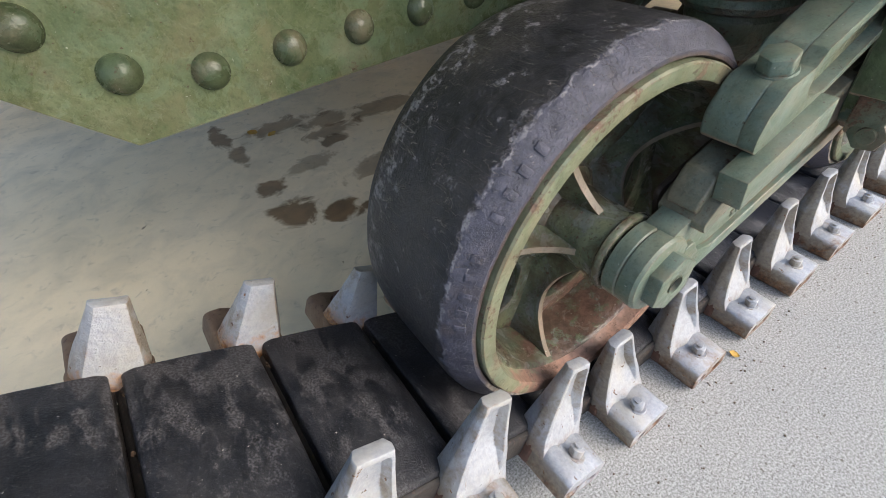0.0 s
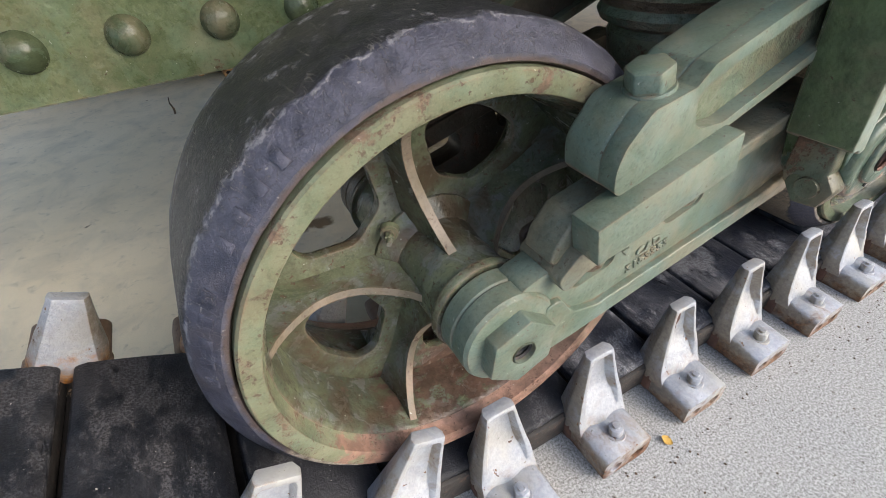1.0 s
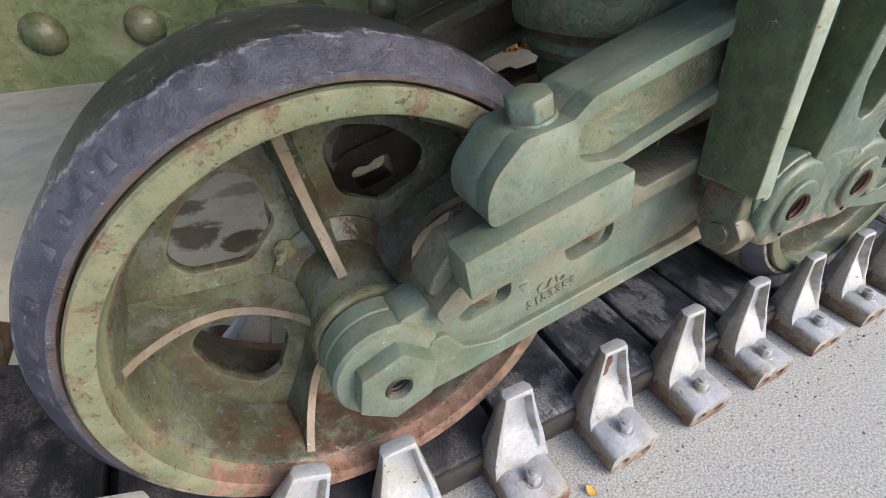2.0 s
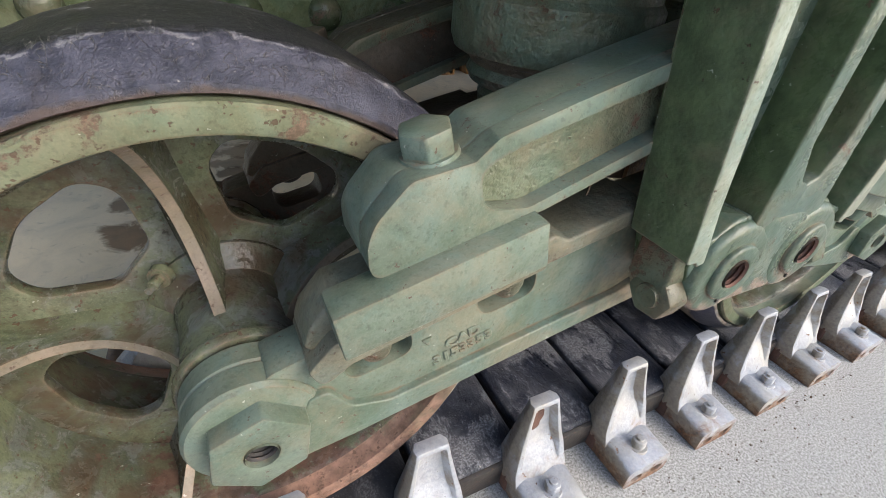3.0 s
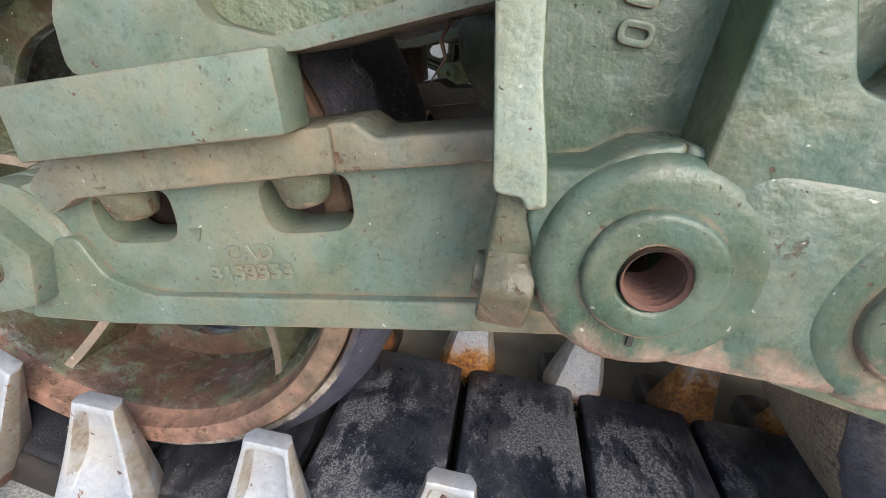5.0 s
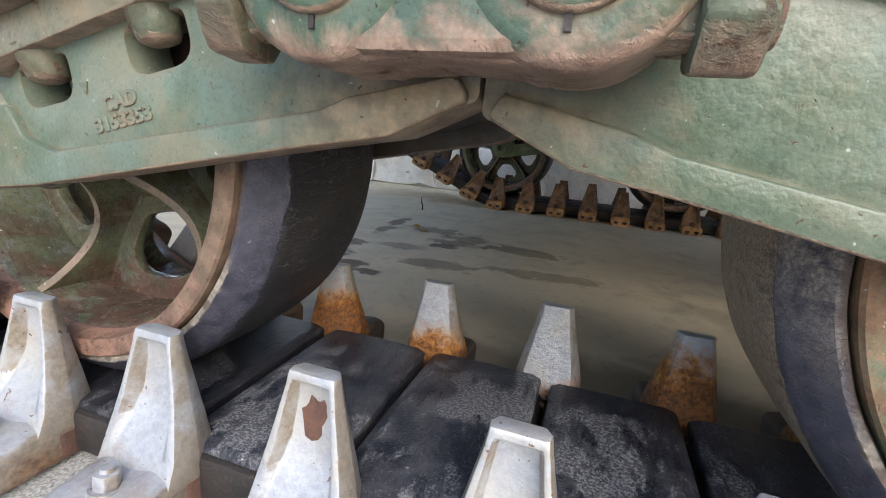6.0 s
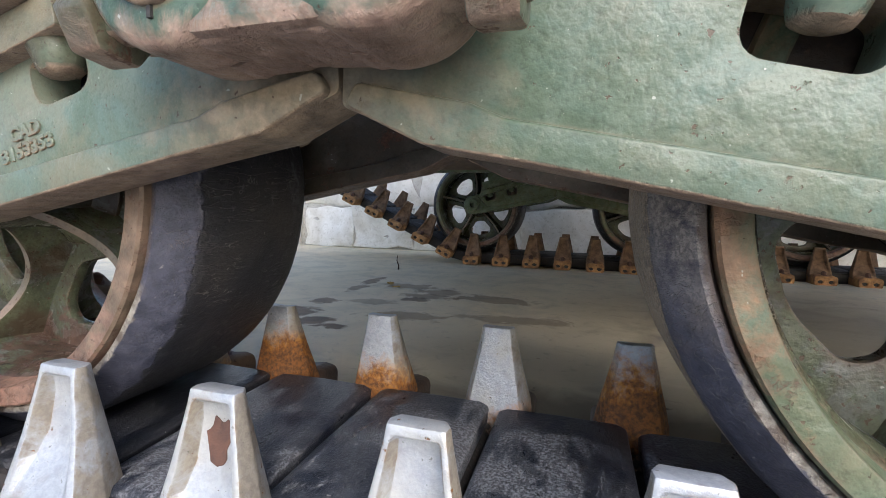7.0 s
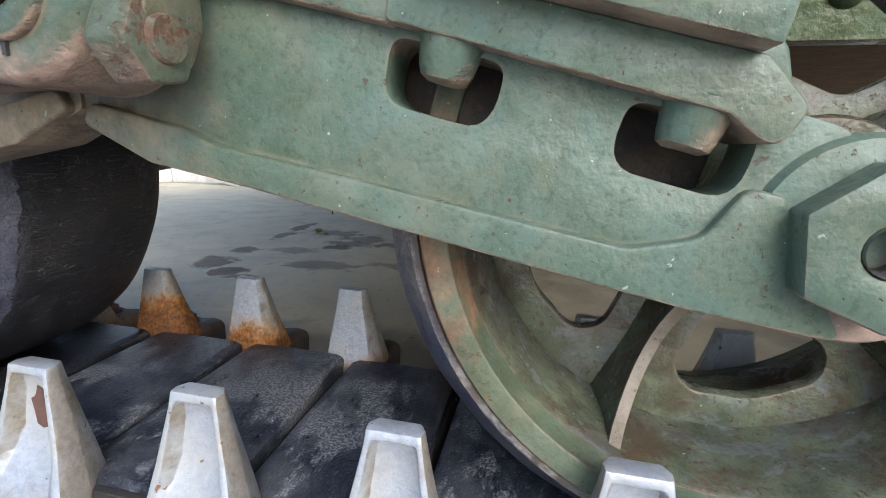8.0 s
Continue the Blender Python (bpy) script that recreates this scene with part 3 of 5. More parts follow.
M_BELLY = rusted("rusty_underside", (0.12, 0.075, 0.05), (0.19, 0.13, 0.085))
M_TYRE = tyre_rubber()
M_TYRE_DUSTY = tyre_rubber("dusty_tyre_rubber", 0.85)
M_PAD = rubber("track_pad_rubber", (0.0050, 0.0060, 0.0090), (0.075, 0.073, 0.080), 0.018, 0.40, 0.0036, streak=(1, 0.35, 1))
M_DUSTY = rubber("dusty_pad_rubber", (0.0080, 0.0105, 0.0185), (0.190, 0.196, 0.218), 0.038, 0.33, 0.0040, streak=(1, 0.35, 1))
M_FARPAD = rubber("far_pad_rubber", (0.02, 0.02, 0.022), (0.06, 0.055, 0.05), 0.05, 0.6)
M_SILVER = silver_paint("aluminium_paint", 0.014, 0.04, 0)
M_SILVER_RUST = silver_paint("rusting_aluminium_paint", 0.070, 0.16, 1)
M_SILVER_OLD = silver_paint("rusted_aluminium_paint", 0.104, 0.30, 1)
M_SILVER_CLEAN = silver_paint("speckled_aluminium_paint", 0.034, 0.12, 1)
M_RUST = rusted("brown_rust", (0.125, 0.060, 0.040), (0.060, 0.032, 0.025))
M_ORANGE = rusted("orange_rust", (0.46, 0.25, 0.10), (0.15, 0.075, 0.036))
M_FARHORN = rusted("dull_brown_rust", (0.27, 0.165, 0.095), (0.10, 0.060, 0.036))
M_STEEL = rusted("dark_steel", (0.026, 0.022, 0.020), (0.014, 0.013, 0.013), 0.65)
# brown grime on clamps; also stands in for shade in slots and bores
M_GRIME_SHADE = rusted("dark_brown_grime_and_shade", (0.060, 0.036, 0.024), (0.022, 0.017, 0.014), 0.6)
M_CONCRETE = concrete_slab()
M_STONE = limewashed_stone()
M_MORTAR = rusted("pale_mortar", (0.52, 0.50, 0.46), (0.38, 0.36, 0.32), 0.95)
M_LEAF = rusted("dry_yellow_leaf", (0.50, 0.32, 0.06), (0.36, 0.20, 0.04), 0.7)
M_TWIG = rusted("dry_twig", (0.10, 0.06, 0.035), (0.055, 0.035, 0.02), 0.85)


# ---- building helpers ----
def link_mesh(name, bm, material, parent=None, label="", sharp=38.0):
    bmesh.ops.recalc_face_normals(bm, faces=bm.faces)
    me = bpy.data.meshes.new(name)
    bm.to_mesh(me)
    bm.free()
    for p in me.polygons:
        p.use_smooth = True
    me.set_sharp_from_angle(angle=radians(sharp))
    me.materials.append(material)
    ob = new(name, me)
    if parent is not None:
        ob.parent = parent
    if label:
        ob["label"] = label
    return ob


def part(name, bm, material, parent, label="", sharp=38.0):
    return link_mesh(name, bm, material, parent, label, sharp)


def thing(name, label, category, group="", at=None):
    ob = new(name)
    ob.empty_display_size = 0.05
    ob.matrix_world = at if at is not None else Matrix()
    return tagged(ob, label, category, group)


def shared(name, me, parent, m):
    ob = new(name, me)
    ob.parent = parent
    ob.matrix_basis = m
    return ob


def joined(*many):
    bm = bmesh.new()
    for b in many:
        me = bpy.data.meshes.new("tmp")
        b.to_mesh(me)
        b.free()
        bm.from_mesh(me)
        bpy.data.meshes.remove(me)
    return bm


def moved(bm, m):
    bmesh.ops.transform(bm, matrix=m, verts=bm.verts)
    return bm


def rounded(bm, width, segments=2, angle=30):
    es = [e for e in bm.edges if len(e.link_faces) == 2 and e.calc_face_angle(0) > radians(angle)]
    if es:
        bmesh.ops.bevel(bm, geom=es, offset=width, segments=segments, profile=0.5, affect="EDGES", clamp_overlap=True)
    return bm


def fillet(points, steps=4):
    """A closed outline from corners (x, z, radius), each corner drawn as an arc."""
    out = []
    n = len(points)
    for i, (x, z, r) in enumerate(points):
        p, a, b = Vector((x, z)), Vector(points[i - 1][:2]), Vector(points[(i + 1) % n][:2])
        if r <= 0:
            out.append((x, z))
            continue
        da, db = (a - p).normalized(), (b - p).normalized()
        half = max(0.05, da.angle(db) / 2)
        cut = min(r / math.tan(half), (a - p).length * 0.49, (b - p).length * 0.49)
        s, e = p + da * cut, p + db * cut
        for k in range(steps + 1):
            t = k / steps
            q = (1 - t) ** 2 * s + 2 * t * (1 - t) * p + t * t * e
            out.append((q.x, q.y))
    return out


def ring(cx, cz, r, n=20, a0=0.0):
    return [(cx + r * math.cos(a0 + 2 * math.pi * k / n), cz + r * math.sin(a0 + 2 * math.pi * k / n)) for k in range(n)]


def slab(outline, y0, y1, holes=(), bevel=0.003, segments=2):
    """A plate with its outline and holes in the x-z plane, from y0 to y1."""
    bm = bmesh.new()
    edges = []
    for loop in (outline, *holes):
        vs = [bm.verts.new((x, y0, z)) for x, z in loop]
        edges += [bm.edges.new((vs[i], vs[(i + 1) % len(vs)])) for i in range(len(vs))]
    if holes:
        bmesh.ops.triangle_fill(bm, use_beauty=True, use_dissolve=False, edges=edges, normal=(0, 1, 0))
    else:
        bm.faces.new(list(bm.verts))
    got = bmesh.ops.extrude_face_region(bm, geom=list(bm.faces))
    bmesh.ops.translate(bm, vec=(0, y1 - y0, 0), verts=[g for g in got["geom"] if isinstance(g, bmesh.types.BMVert)])
    bmesh.ops.recalc_face_normals(bm, faces=bm.faces)
    return rounded(bm, bevel, segments) if bevel > 0 else bm


def box(x0, x1, y0, y1, z0, z1, bevel=0.003, segments=2):
    return slab([(x0, z0), (x1, z0), (x1, z1), (x0, z1)], y0, y1, (), bevel, segments)


def turned(profile, n=48, a0=0.0, a1=2 * math.pi):
    """A body turned round the y axis from (radius, y) pairs; closed where the radius is 0."""
    bm = bmesh.new()
    rows = []
    for r, y in profile:
        rows.append([bm.verts.new((r * math.cos(2 * math.pi * k / n), y, r * math.sin(2 * math.pi * k / n))) for k in range(n)] if r > 1e-6 else [bm.verts.new((0, y, 0))])
    for a, b in zip(rows, rows[1:]):
        for k in range(n):
            j = (k + 1) % n
            if len(a) > 1 and len(b) > 1:
                bm.faces.new((a[k], a[j], b[j], b[k]))
            elif len(a) > 1:
                bm.faces.new((a[k], a[j], b[0]))
            elif len(b) > 1:
                bm.faces.new((a[0], b[j], b[k]))
    return bm


def hexnut(across, y0, y1, hole=0.0, bevel=0.0015):
    return slab(ring(0, 0, across / 2 / math.cos(math.pi / 6), 6, math.radians(8)), y0, y1, [ring(0, 0, hole, 20)] if hole else (), bevel)


UP = pose(0, 0, 0, -90, 0, 0)     # turns a body on the y axis so that its -y end points up


def uneven(bm, size, scale, seed=0.0):
    for v in bm.verts:
        v.co += size * noise.noise_vector(v.co * scale + Vector((seed, seed * 1.7, 3.1)))
    return bm


# ---- plan ----
HUB_Z, WHEEL_Y, X2 = 0.31, -0.080, 0.842     # axle height, middle of the near wheels, second wheel
TYRE_R, HALF = 0.2485, 0.110                 # tyre radius, half its width
PITCH, X_PIN = 0.1524, 0.0060                # track pitch; where one end connector stands
TRACK_Y, FAR = -0.080, 2.100                 # middle of the near track; distance to the far one
SLOPE = radians(14.4)                        # tilt of the suspension arms
XC = 0.417                                   # middle of the suspension unit

# ---- ground and wall ----
bm = bmesh.new()
g = 60.0
bmesh.ops.create_grid(bm, x_segments=8, y_segments=8, size=g)
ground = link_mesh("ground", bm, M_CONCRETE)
tagged(ground, "grey concrete slab with oily brown stains, sandy at its edge", "ground", kind="structure")


def stone_wall():
    y, thick, rnd = WALL_Y, 0.35, random.Random(4)
    wall = link_mesh("wall_far", box(-4.2, 4.4, y + 0.02, y + thick, -0.02, 0.66, 0.004), M_MORTAR)
    tagged(wall, "low limewashed wall of rough stone blocks", "wall", kind="structure")
    z = 0.0
    while z < 0.62:
        h = rnd.uniform(0.26, 0.38)
        x = -4.2 + rnd.uniform(-0.2, 0)
        while x < 4.4:
            w = rnd.uniform(0.35, 0.80)
            bm = box(x + 0.005, x + w - 0.005, y - rnd.uniform(0, 0.012), y + 0.06, z + 0.004, min(z + h, 0.66) - 0.004, 0.012)
            bmesh.ops.subdivide_edges(bm, edges=[e for e in bm.edges if e.calc_length() > 0.12], cuts=3, use_grid_fill=True)
            part("stone", uneven(uneven(bm, 0.045, 5.0, x), 0.016, 18.0, x), M_STONE, wall)
            x += w
        z += h


WALL_Y = 2.44


# ---- road wheels ----
def road_wheel():
    """A rubber-tyred cast wheel with five webs on either side, on the y axis."""
    w = thing("road_wheel", "cast five-spoke road wheel, olive green, worn black tyre", "road wheel", "road wheels")
    h, R = HALF, TYRE_R
    side = [(0.2188, 0.099), (0.2208, 0.103), (0.226, 0.103), (0.2430, 0.0845), (0.2470, 0.0775), (0.2483, 0.070), (R, 0.060)]
    inner = [(0.2188, 0.092), (0.2208, 0.095), (0.226, 0.095), (0.2400, 0.080), (0.2440, 0.070), (0.2462, 0.060), (R - 0.0015, 0.045)]
    prof = [(0.2188, -0.090)] + [(r, -y) for r, y in side] + [(R, -0.03), (R, 0), (R - 0.0005, 0.025)] + inner[::-1] + [(0.2188, 0.085)]
    tyre = part("tyre", uneven(turned(prof, 120), 0.0010, 30.0), M_TYRE, w, "cracked black rubber tyre, its side worn grey-violet")
    for deg in (172, 167, 162, 157, 152, 142, 136.5, 131, 125.5):
        a = radians(deg)
        m = pose(0.2345 * math.cos(a), -0.0940, 0.2345 * math.sin(a)) @ Matrix.Rotation(-(a - math.pi / 2), 4, "Y") @ Matrix.Rotation(radians(-47), 4, "X")
        part("moulded_bar", moved(box(-0.0042, 0.0042, -0.0012, 0.0012, -0.0062, 0.0062, 0.0011, 2), m), M_TYRE, tyre)
    rim = [(0.2180, -0.08), (0.2180, -0.1075), (0.2160, -0.110), (0.2015, -0.110), (0.1995, -0.1085), (0.1965, -0.090), (0.1925, -0.086), (0.1900, -0.060), (0.1890, -0.03),
           (0.1890, 0.03), (0.1900, 0.060), (0.1925, 0.086), (0.1965, 0.090), (0.1995, 0.1085), (0.2015, 0.110), (0.2160, 0.110), (0.2180, 0.1075), (0.2180, 0.08)]
    part("rim", turned(rim, 96), M_RIM, w, "yellow-green steel rim with rubbed, rusty edge")
    barrel = [(0.1950, -0.0890), (0.1915, -0.0850), (0.1890, -0.0600), (0.1880, -0.03), (0.1880, 0.03), (0.1890, 0.0600), (0.1915, 0.0850), (0.1950, 0.0890)]
    barrel = barrel + [(r + 0.0012, y) for r, y in barrel[::-1]]
    part("rim_barrel", turned(barrel + barrel[:1], 96), M_WHEEL, w, "grimy inner barrel of the rim")
    # disc with five windows
    holes, n = [], 5
    base = radians(102)
    for k in range(n):
        a = base + (k + 0.5) * 2 * math.pi / n
        pts = []
        for r, da, rad in ((0.090, -0.26, 0.022), (0.090, 0.26, 0.022), (0.140, 0.40, 0.022), (0.160, 0.30, 0.022), (0.165, 0.0, 0.06), (0.160, -0.30, 0.022), (0.140, -0.40, 0.022)):
            pts.append((r * math.cos(a + da), r * math.sin(a + da), rad))
        holes.append(fillet(pts, 7))
    disc = slab(ring(0, 0, 0.194, 80), -0.007, 0.007, holes, 0.003, 2)
    for v in disc.verts:      # dished towards the middle
        r = math.hypot(v.co.x, v.co.z)
        v.co.y += 0.005 * math.cos(min(1, r / 0.2) * math.pi)
    part("disc", disc, M_WHEEL, w, "dished disc with five rounded windows")
    for k in range(n):
        for s in (-1, 1):
            web = bmesh.new()
            rows = []
            steps = 14
            for i in range(steps + 1):
                t = i / steps
                r = 0.044 + 0.149 * t
                front = 0.078 + 0.006 * t - 0.046 * math.sin(math.pi * t) ** 0.8
                wd = 0.0045
                rows.append([web.verts.new((r, s * y, z)) for y, z in ((0.0, -0.017), (front * 0.55, -0.007), (front, -wd), (front, wd), (front * 0.55, 0.007), (0.0, 0.017))])
            for a, b in zip(rows, rows[1:]):
                for i in range(5):
                    web.faces.new((a[i], a[i + 1], b[i + 1], b[i])).material_index = int(i == 2)
            moved(web, Matrix.Rotation(-(base + k * 2 * math.pi / n), 4, "Y"))
            spoke = part("spoke", web, M_WHEEL, w, "curved web, its narrow edge rubbed to pinkish undercoat", sharp=50)
            spoke.data.materials.append(M_SPOKE_EDGE)
    hub = [(0.0, -0.114), (0.034, -0.114), (0.050, -0.112), (0.052, -0.109), (0.052, -0.104), (0.047, -0.100), (0.046, -0.05), (0.050, -0.025), (0.068, -0.010),
           (0.068, 0.010), (0.050, 0.025), (0.046, 0.05), (0.047, 0.100), (0.052, 0.104), (0.052, 0.109), (0.050, 0.112), (0.034, 0.114), (0.0, 0.114)]
    part("hub", turned(hub, 48), M_WHEEL, w, "barrel-shaped hub with turned collar")
    nip = joined(moved(hexnut(0.013, -0.008, 0.008), pose(0, 0, 0)), turned([(0, -0.018), (0.004, -0.018), (0.0045, -0.008), (0.006, 0.01)], 12), turned([(0.0, 0.006), (0.013, 0.006), (0.015, 0.016)], 16))
    a = radians(136)
    part("grease_nipple", moved(nip, pose(0.072 * math.cos(a), -0.024, 0.072 * math.sin(a)) @ Matrix.Rotation(radians(-25), 4, "Z") @ Matrix.Scale(0.7, 4)), M_WHEEL, w, "short hexagonal grease nipple")
    return w


wheel = road_wheel()
wheel.matrix_world = pose(0, WHEEL_Y, HUB_Z)
second = copy_thing(wheel, pose(X2, WHEEL_Y, HUB_Z - 0.002) @ Matrix.Scale(1.012, 4))
for ch in second.children:
    if ch.name.split(".")[0] == "rim" or ch.name.startswith("tyre"):
        ch.material_slots[0].link = "OBJECT"
        ch.material_slots[0].material = M_RIM_GREEN if ch.name.split(".")[0] == "rim" else M_TYRE_DUSTY
for x in (0.0, X2, 1.50):
    copy_thing(wheel, pose(x, FAR + WHEEL_Y - 2 * (WHEEL_Y - TRACK_Y), HUB_Z, 0, 17 + 40 * x, 180))
copy_thing(wheel, pose(1.50, WHEEL_Y, HUB_Z, 0, 55, 0))
for ch in wheel.children:      # the first wheel peels down to red primer at its foot
    if ch.name.split(".")[0] in ("disc", "rim_barrel"):
        ch.material_slots[0].link = "OBJECT"
        ch.material_slots[0].material = M_WHEEL_PEELING


# ---- suspension arms, levers, bracket ----
YF = -0.159                # front face of the arm, from the wheel's middle plane


def place(bm, right, side, wheel_y, x0=0.0, own=None):
    m = Matrix.Translation((x0 + (X2 if right else 0), wheel_y, HUB_Z)) @ Matrix.Diagonal((-1 if right else 1, side, 1, 1))
    if own is not None:
        m = m @ own
    return moved(bm, m)


def suspension_arm(right, side, wheel_y, x0, mat, label):
    own = Matrix.Rotation(-SLOPE, 4, "Y")
    if right:      # this arm sits a few millimetres lower
        own = Matrix.Translation((0, 0, -0.008)) @ own
    P = lambda bm: place(bm, right, side, wheel_y, x0, own)
    arm = thing("suspension_arm", label, "suspension arm", "suspension arms")
    spots = (0.087, 0.207) if right else (0.0975, 0.211)
    hw = 0.0300 if right else 0.0278
    slots = [fillet([(c - hw, 0.034, 0.010), (c - hw, 0.0008, 0.017), (c + hw, 0.0008, 0.017), (c + hw, 0.034, 0.010)], 6) for c in spots]
    outline = fillet([(0.02, -0.048, 0.01), (0.30, -0.062, 0.012), (0.36, -0.067, 0.03), (0.418, -0.060, 0.006), (0.432, 0.0, 0.02), (0.400, 0.044, 0.02), (0.34, 0.048, 0.01), (0.06, 0.046, 0.01), (0.02, 0.044, 0.01)])
    web = slab(outline, YF + 0.005, YF + 0.040, slots, 0.004)
    pieces = [web]
    pieces.append(slab(fillet([(-0.010, -0.046, 0.004), (0.060, -0.0535, 0.05), (0.300, -0.0655, 0.03), (0.365, -0.070, 0.03), (0.415, -0.060, 0.006), (0.410, -0.046, 0.006), (0.345, -0.044, 0.02), (0.325, -0.0475, 0.02), (0.095, -0.0335, 0.016), (0.064, -0.018, 0.016), (0.056, 0.010, 0.01), (0.040, 0.010, 0.004)]), YF - 0.002, YF + 0.046, (), 0.005, 3))
    ledge = [slab(fillet([(0.236, 0.0365, 0.003), (0.345, 0.0345, 0.003), (0.345, 0.0515, 0.003), (0.262, 0.052, 0.006), (0.250, 0.062, 0.004), (0.236, 0.062, 0.003)]), YF - 0.006, YF + 0.046, (), 0.004, 3)]
    ledge.append(slab(fillet([(0.054, 0.026, 0.01), (0.078, 0.036, 0.004), (0.238, 0.038, 0.003), (0.240, 0.0610, 0.003), (0.072, 0.0610, 0.004), (0.050, 0.046, 0.006)]), YF - 0.010, YF + 0.046, (), 0.005, 3))
    ledge.append(slab(fillet([(0.050, 0.050, 0.01), (0.200, 0.050, 0.004), (0.200, 0.084, 0.004), (0.082, 0.086, 0.006), (0.062, 0.070, 0.008)]), YF + 0.003, YF + 0.040, (), 0.004, 3))
    bosses = []
    for c in spots:       # rounded bosses that hang into the slots
        bosses.append(moved(turned([(0, -0.0108), (0.0085, -0.0105), (0.0125, -0.0085), (0.0142, -0.004), (0.0155, 0.004), (0.0185, 0.014)], 22), pose(c, YF + 0.008, 0.028) @ UP @ Matrix.Rotation(math.pi, 4, "X")))
    # added dark plate: stands for the shade seen through the slots
    if side == 1:
        part("rear_web", P(slab(fillet([(0.060, -0.024, 0.01), (0.270, -0.030, 0.01), (0.270, 0.052, 0.01), (0.060, 0.052, 0.01)]), YF + 0.052, YF + 0.060, (), 0.002)), M_GRIME_SHADE, arm, "dark brown plate added behind the slots for their shade")
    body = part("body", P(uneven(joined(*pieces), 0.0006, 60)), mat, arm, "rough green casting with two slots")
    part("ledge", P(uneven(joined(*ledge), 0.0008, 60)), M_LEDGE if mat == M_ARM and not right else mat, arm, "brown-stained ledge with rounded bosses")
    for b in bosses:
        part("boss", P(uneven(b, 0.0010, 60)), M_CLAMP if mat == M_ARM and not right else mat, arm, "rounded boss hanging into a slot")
    YA = YF + 0.0085          # the axle end stands back from the arm's flange
    boss = turned([(0.0, YA - 0.010), (0.036, YA - 0.010), (0.046, YA - 0.008), (0.0485, YA - 0.004), (0.0485, YA + 0.014), (0.0470, YA + 0.016), (0.0485, YA + 0.018), (0.0485, YA + 0.034), (0, YA + 0.034)], 48)
    part("axle_boss", P(boss), M_BOSS if mat == M_ARM_GREEN else mat, arm, "rounded axle boss with a groove", sharp=30)
    nut = joined(hexnut(0.064, YA - 0.026, YA - 0.006, 0.0115, 0.002), turned([(0.0112, YA - 0.027), (0.0112, YA + 0.005), (0, YA + 0.005)], 24))
    n = part("axle_nut", P(nut), mat, arm, "hexagonal axle end with threaded hole")
    threads = joined(*[turned([(0.0112, YA - 0.022 + 0.004 * k), (0.0098, YA - 0.020 + 0.004 * k), (0.0112, YA - 0.018 + 0.004 * k)], 24) for k in range(5)])
    part("thread", P(threads), M_STEEL, n)
    wear = slab([(0.0752, 0.0612), (0.2262, 0.0612), (0.2282, 0.0990), (0.0775, 0.0985)], YF - 0.028, YF + 0.002, (), 0.0018)
    part("wear_plate", P(wear), mat, arm, "square-edged wear plate on top of the arm")
    return arm, P


def lever_outline():
    return fillet([(0.150, 0.0965, 0.004), (0.108, 0.0985, 0.012), (0.113, 0.132, 0.03), (0.1445, 0.1550, 0.016), (0.187, 0.1525, 0.006), (0.205, 0.1610, 0.016), (0.258, 0.1655, 0.05),
                   (0.345, 0.1690, 0.05), (0.46, 0.172, 0.02), (0.46, 0.120, 0.01), (0.345, 0.1065, 0.05), (0.236, 0.0965, 0.01)], 6)


def spring_lever(right, side, wheel_y, x0, mat, label):
    own = Matrix.Rotation(-SLOPE, 4, "Y")
    P = lambda bm: place(bm, right, side, wheel_y, x0, own)
    lev = thing("spring_lever", label, "lever", "spring levers")
    pocket = fillet([(0.189, 0.116, 0.018), (0.189, 0.146, 0.016), (0.225, 0.1515, 0.02), (0.345, 0.157, 0.02), (0.455, 0.161, 0.01), (0.455, 0.127, 0.01), (0.345, 0.1165, 0.03), (0.222, 0.1035, 0.02)], 6)
    face = slab(lever_outline(), YF - 0.011, YF + 0.006, [pocket], 0.0035, 3)
    back = slab(lever_outline(), YF + 0.0055, YF + 0.047, (), 0.007, 3)
    part("face", P(uneven(face, 0.0008, 50)), mat, lev, "smooth painted face round a long pocket")
    part("core", P(uneven(back, 0.0006, 60)), mat, lev)
    if side == -1:      # the inner lever shows a flange round a pocket towards the wheel too
        # paler colour here puts the light on the flange into the paint
        part("flange", P(uneven(slab(lever_outline(), YF + 0.0465, YF + 0.058, [pocket], 0.004, 3), 0.0008, 50)), M_CLAMP if mat == M_INNER else mat, lev, "flange round the pocket, coloured paler for the light on it")
    if mat in (M_ARM, M_ARM_GREEN):
        floor_of_pocket = slab(pocket, YF + 0.002, YF + 0.008, (), 0)
        bmesh.ops.subdivide_edges(floor_of_pocket, edges=[e for e in floor_of_pocket.edges if e.calc_length() > 0.02], cuts=2)
        part("pocket_floor", P(floor_of_pocket), M_ROUGH, lev, "rough cast floor of the pocket, rusty in places")
    bolt = moved(joined(hexnut(0.031, -0.019, 0.002, 0, 0.0018), turned([(0, -0.003), (0.0185, -0.003), (0.0195, -0.001), (0.0195, 0.005), (0, 0.005)], 28)), pose(0.169, YF + 0.015, 0.153) @ UP)
    part("bolt", P(bolt), mat, lev, "hexagonal bolt head with washer")
    return lev, P


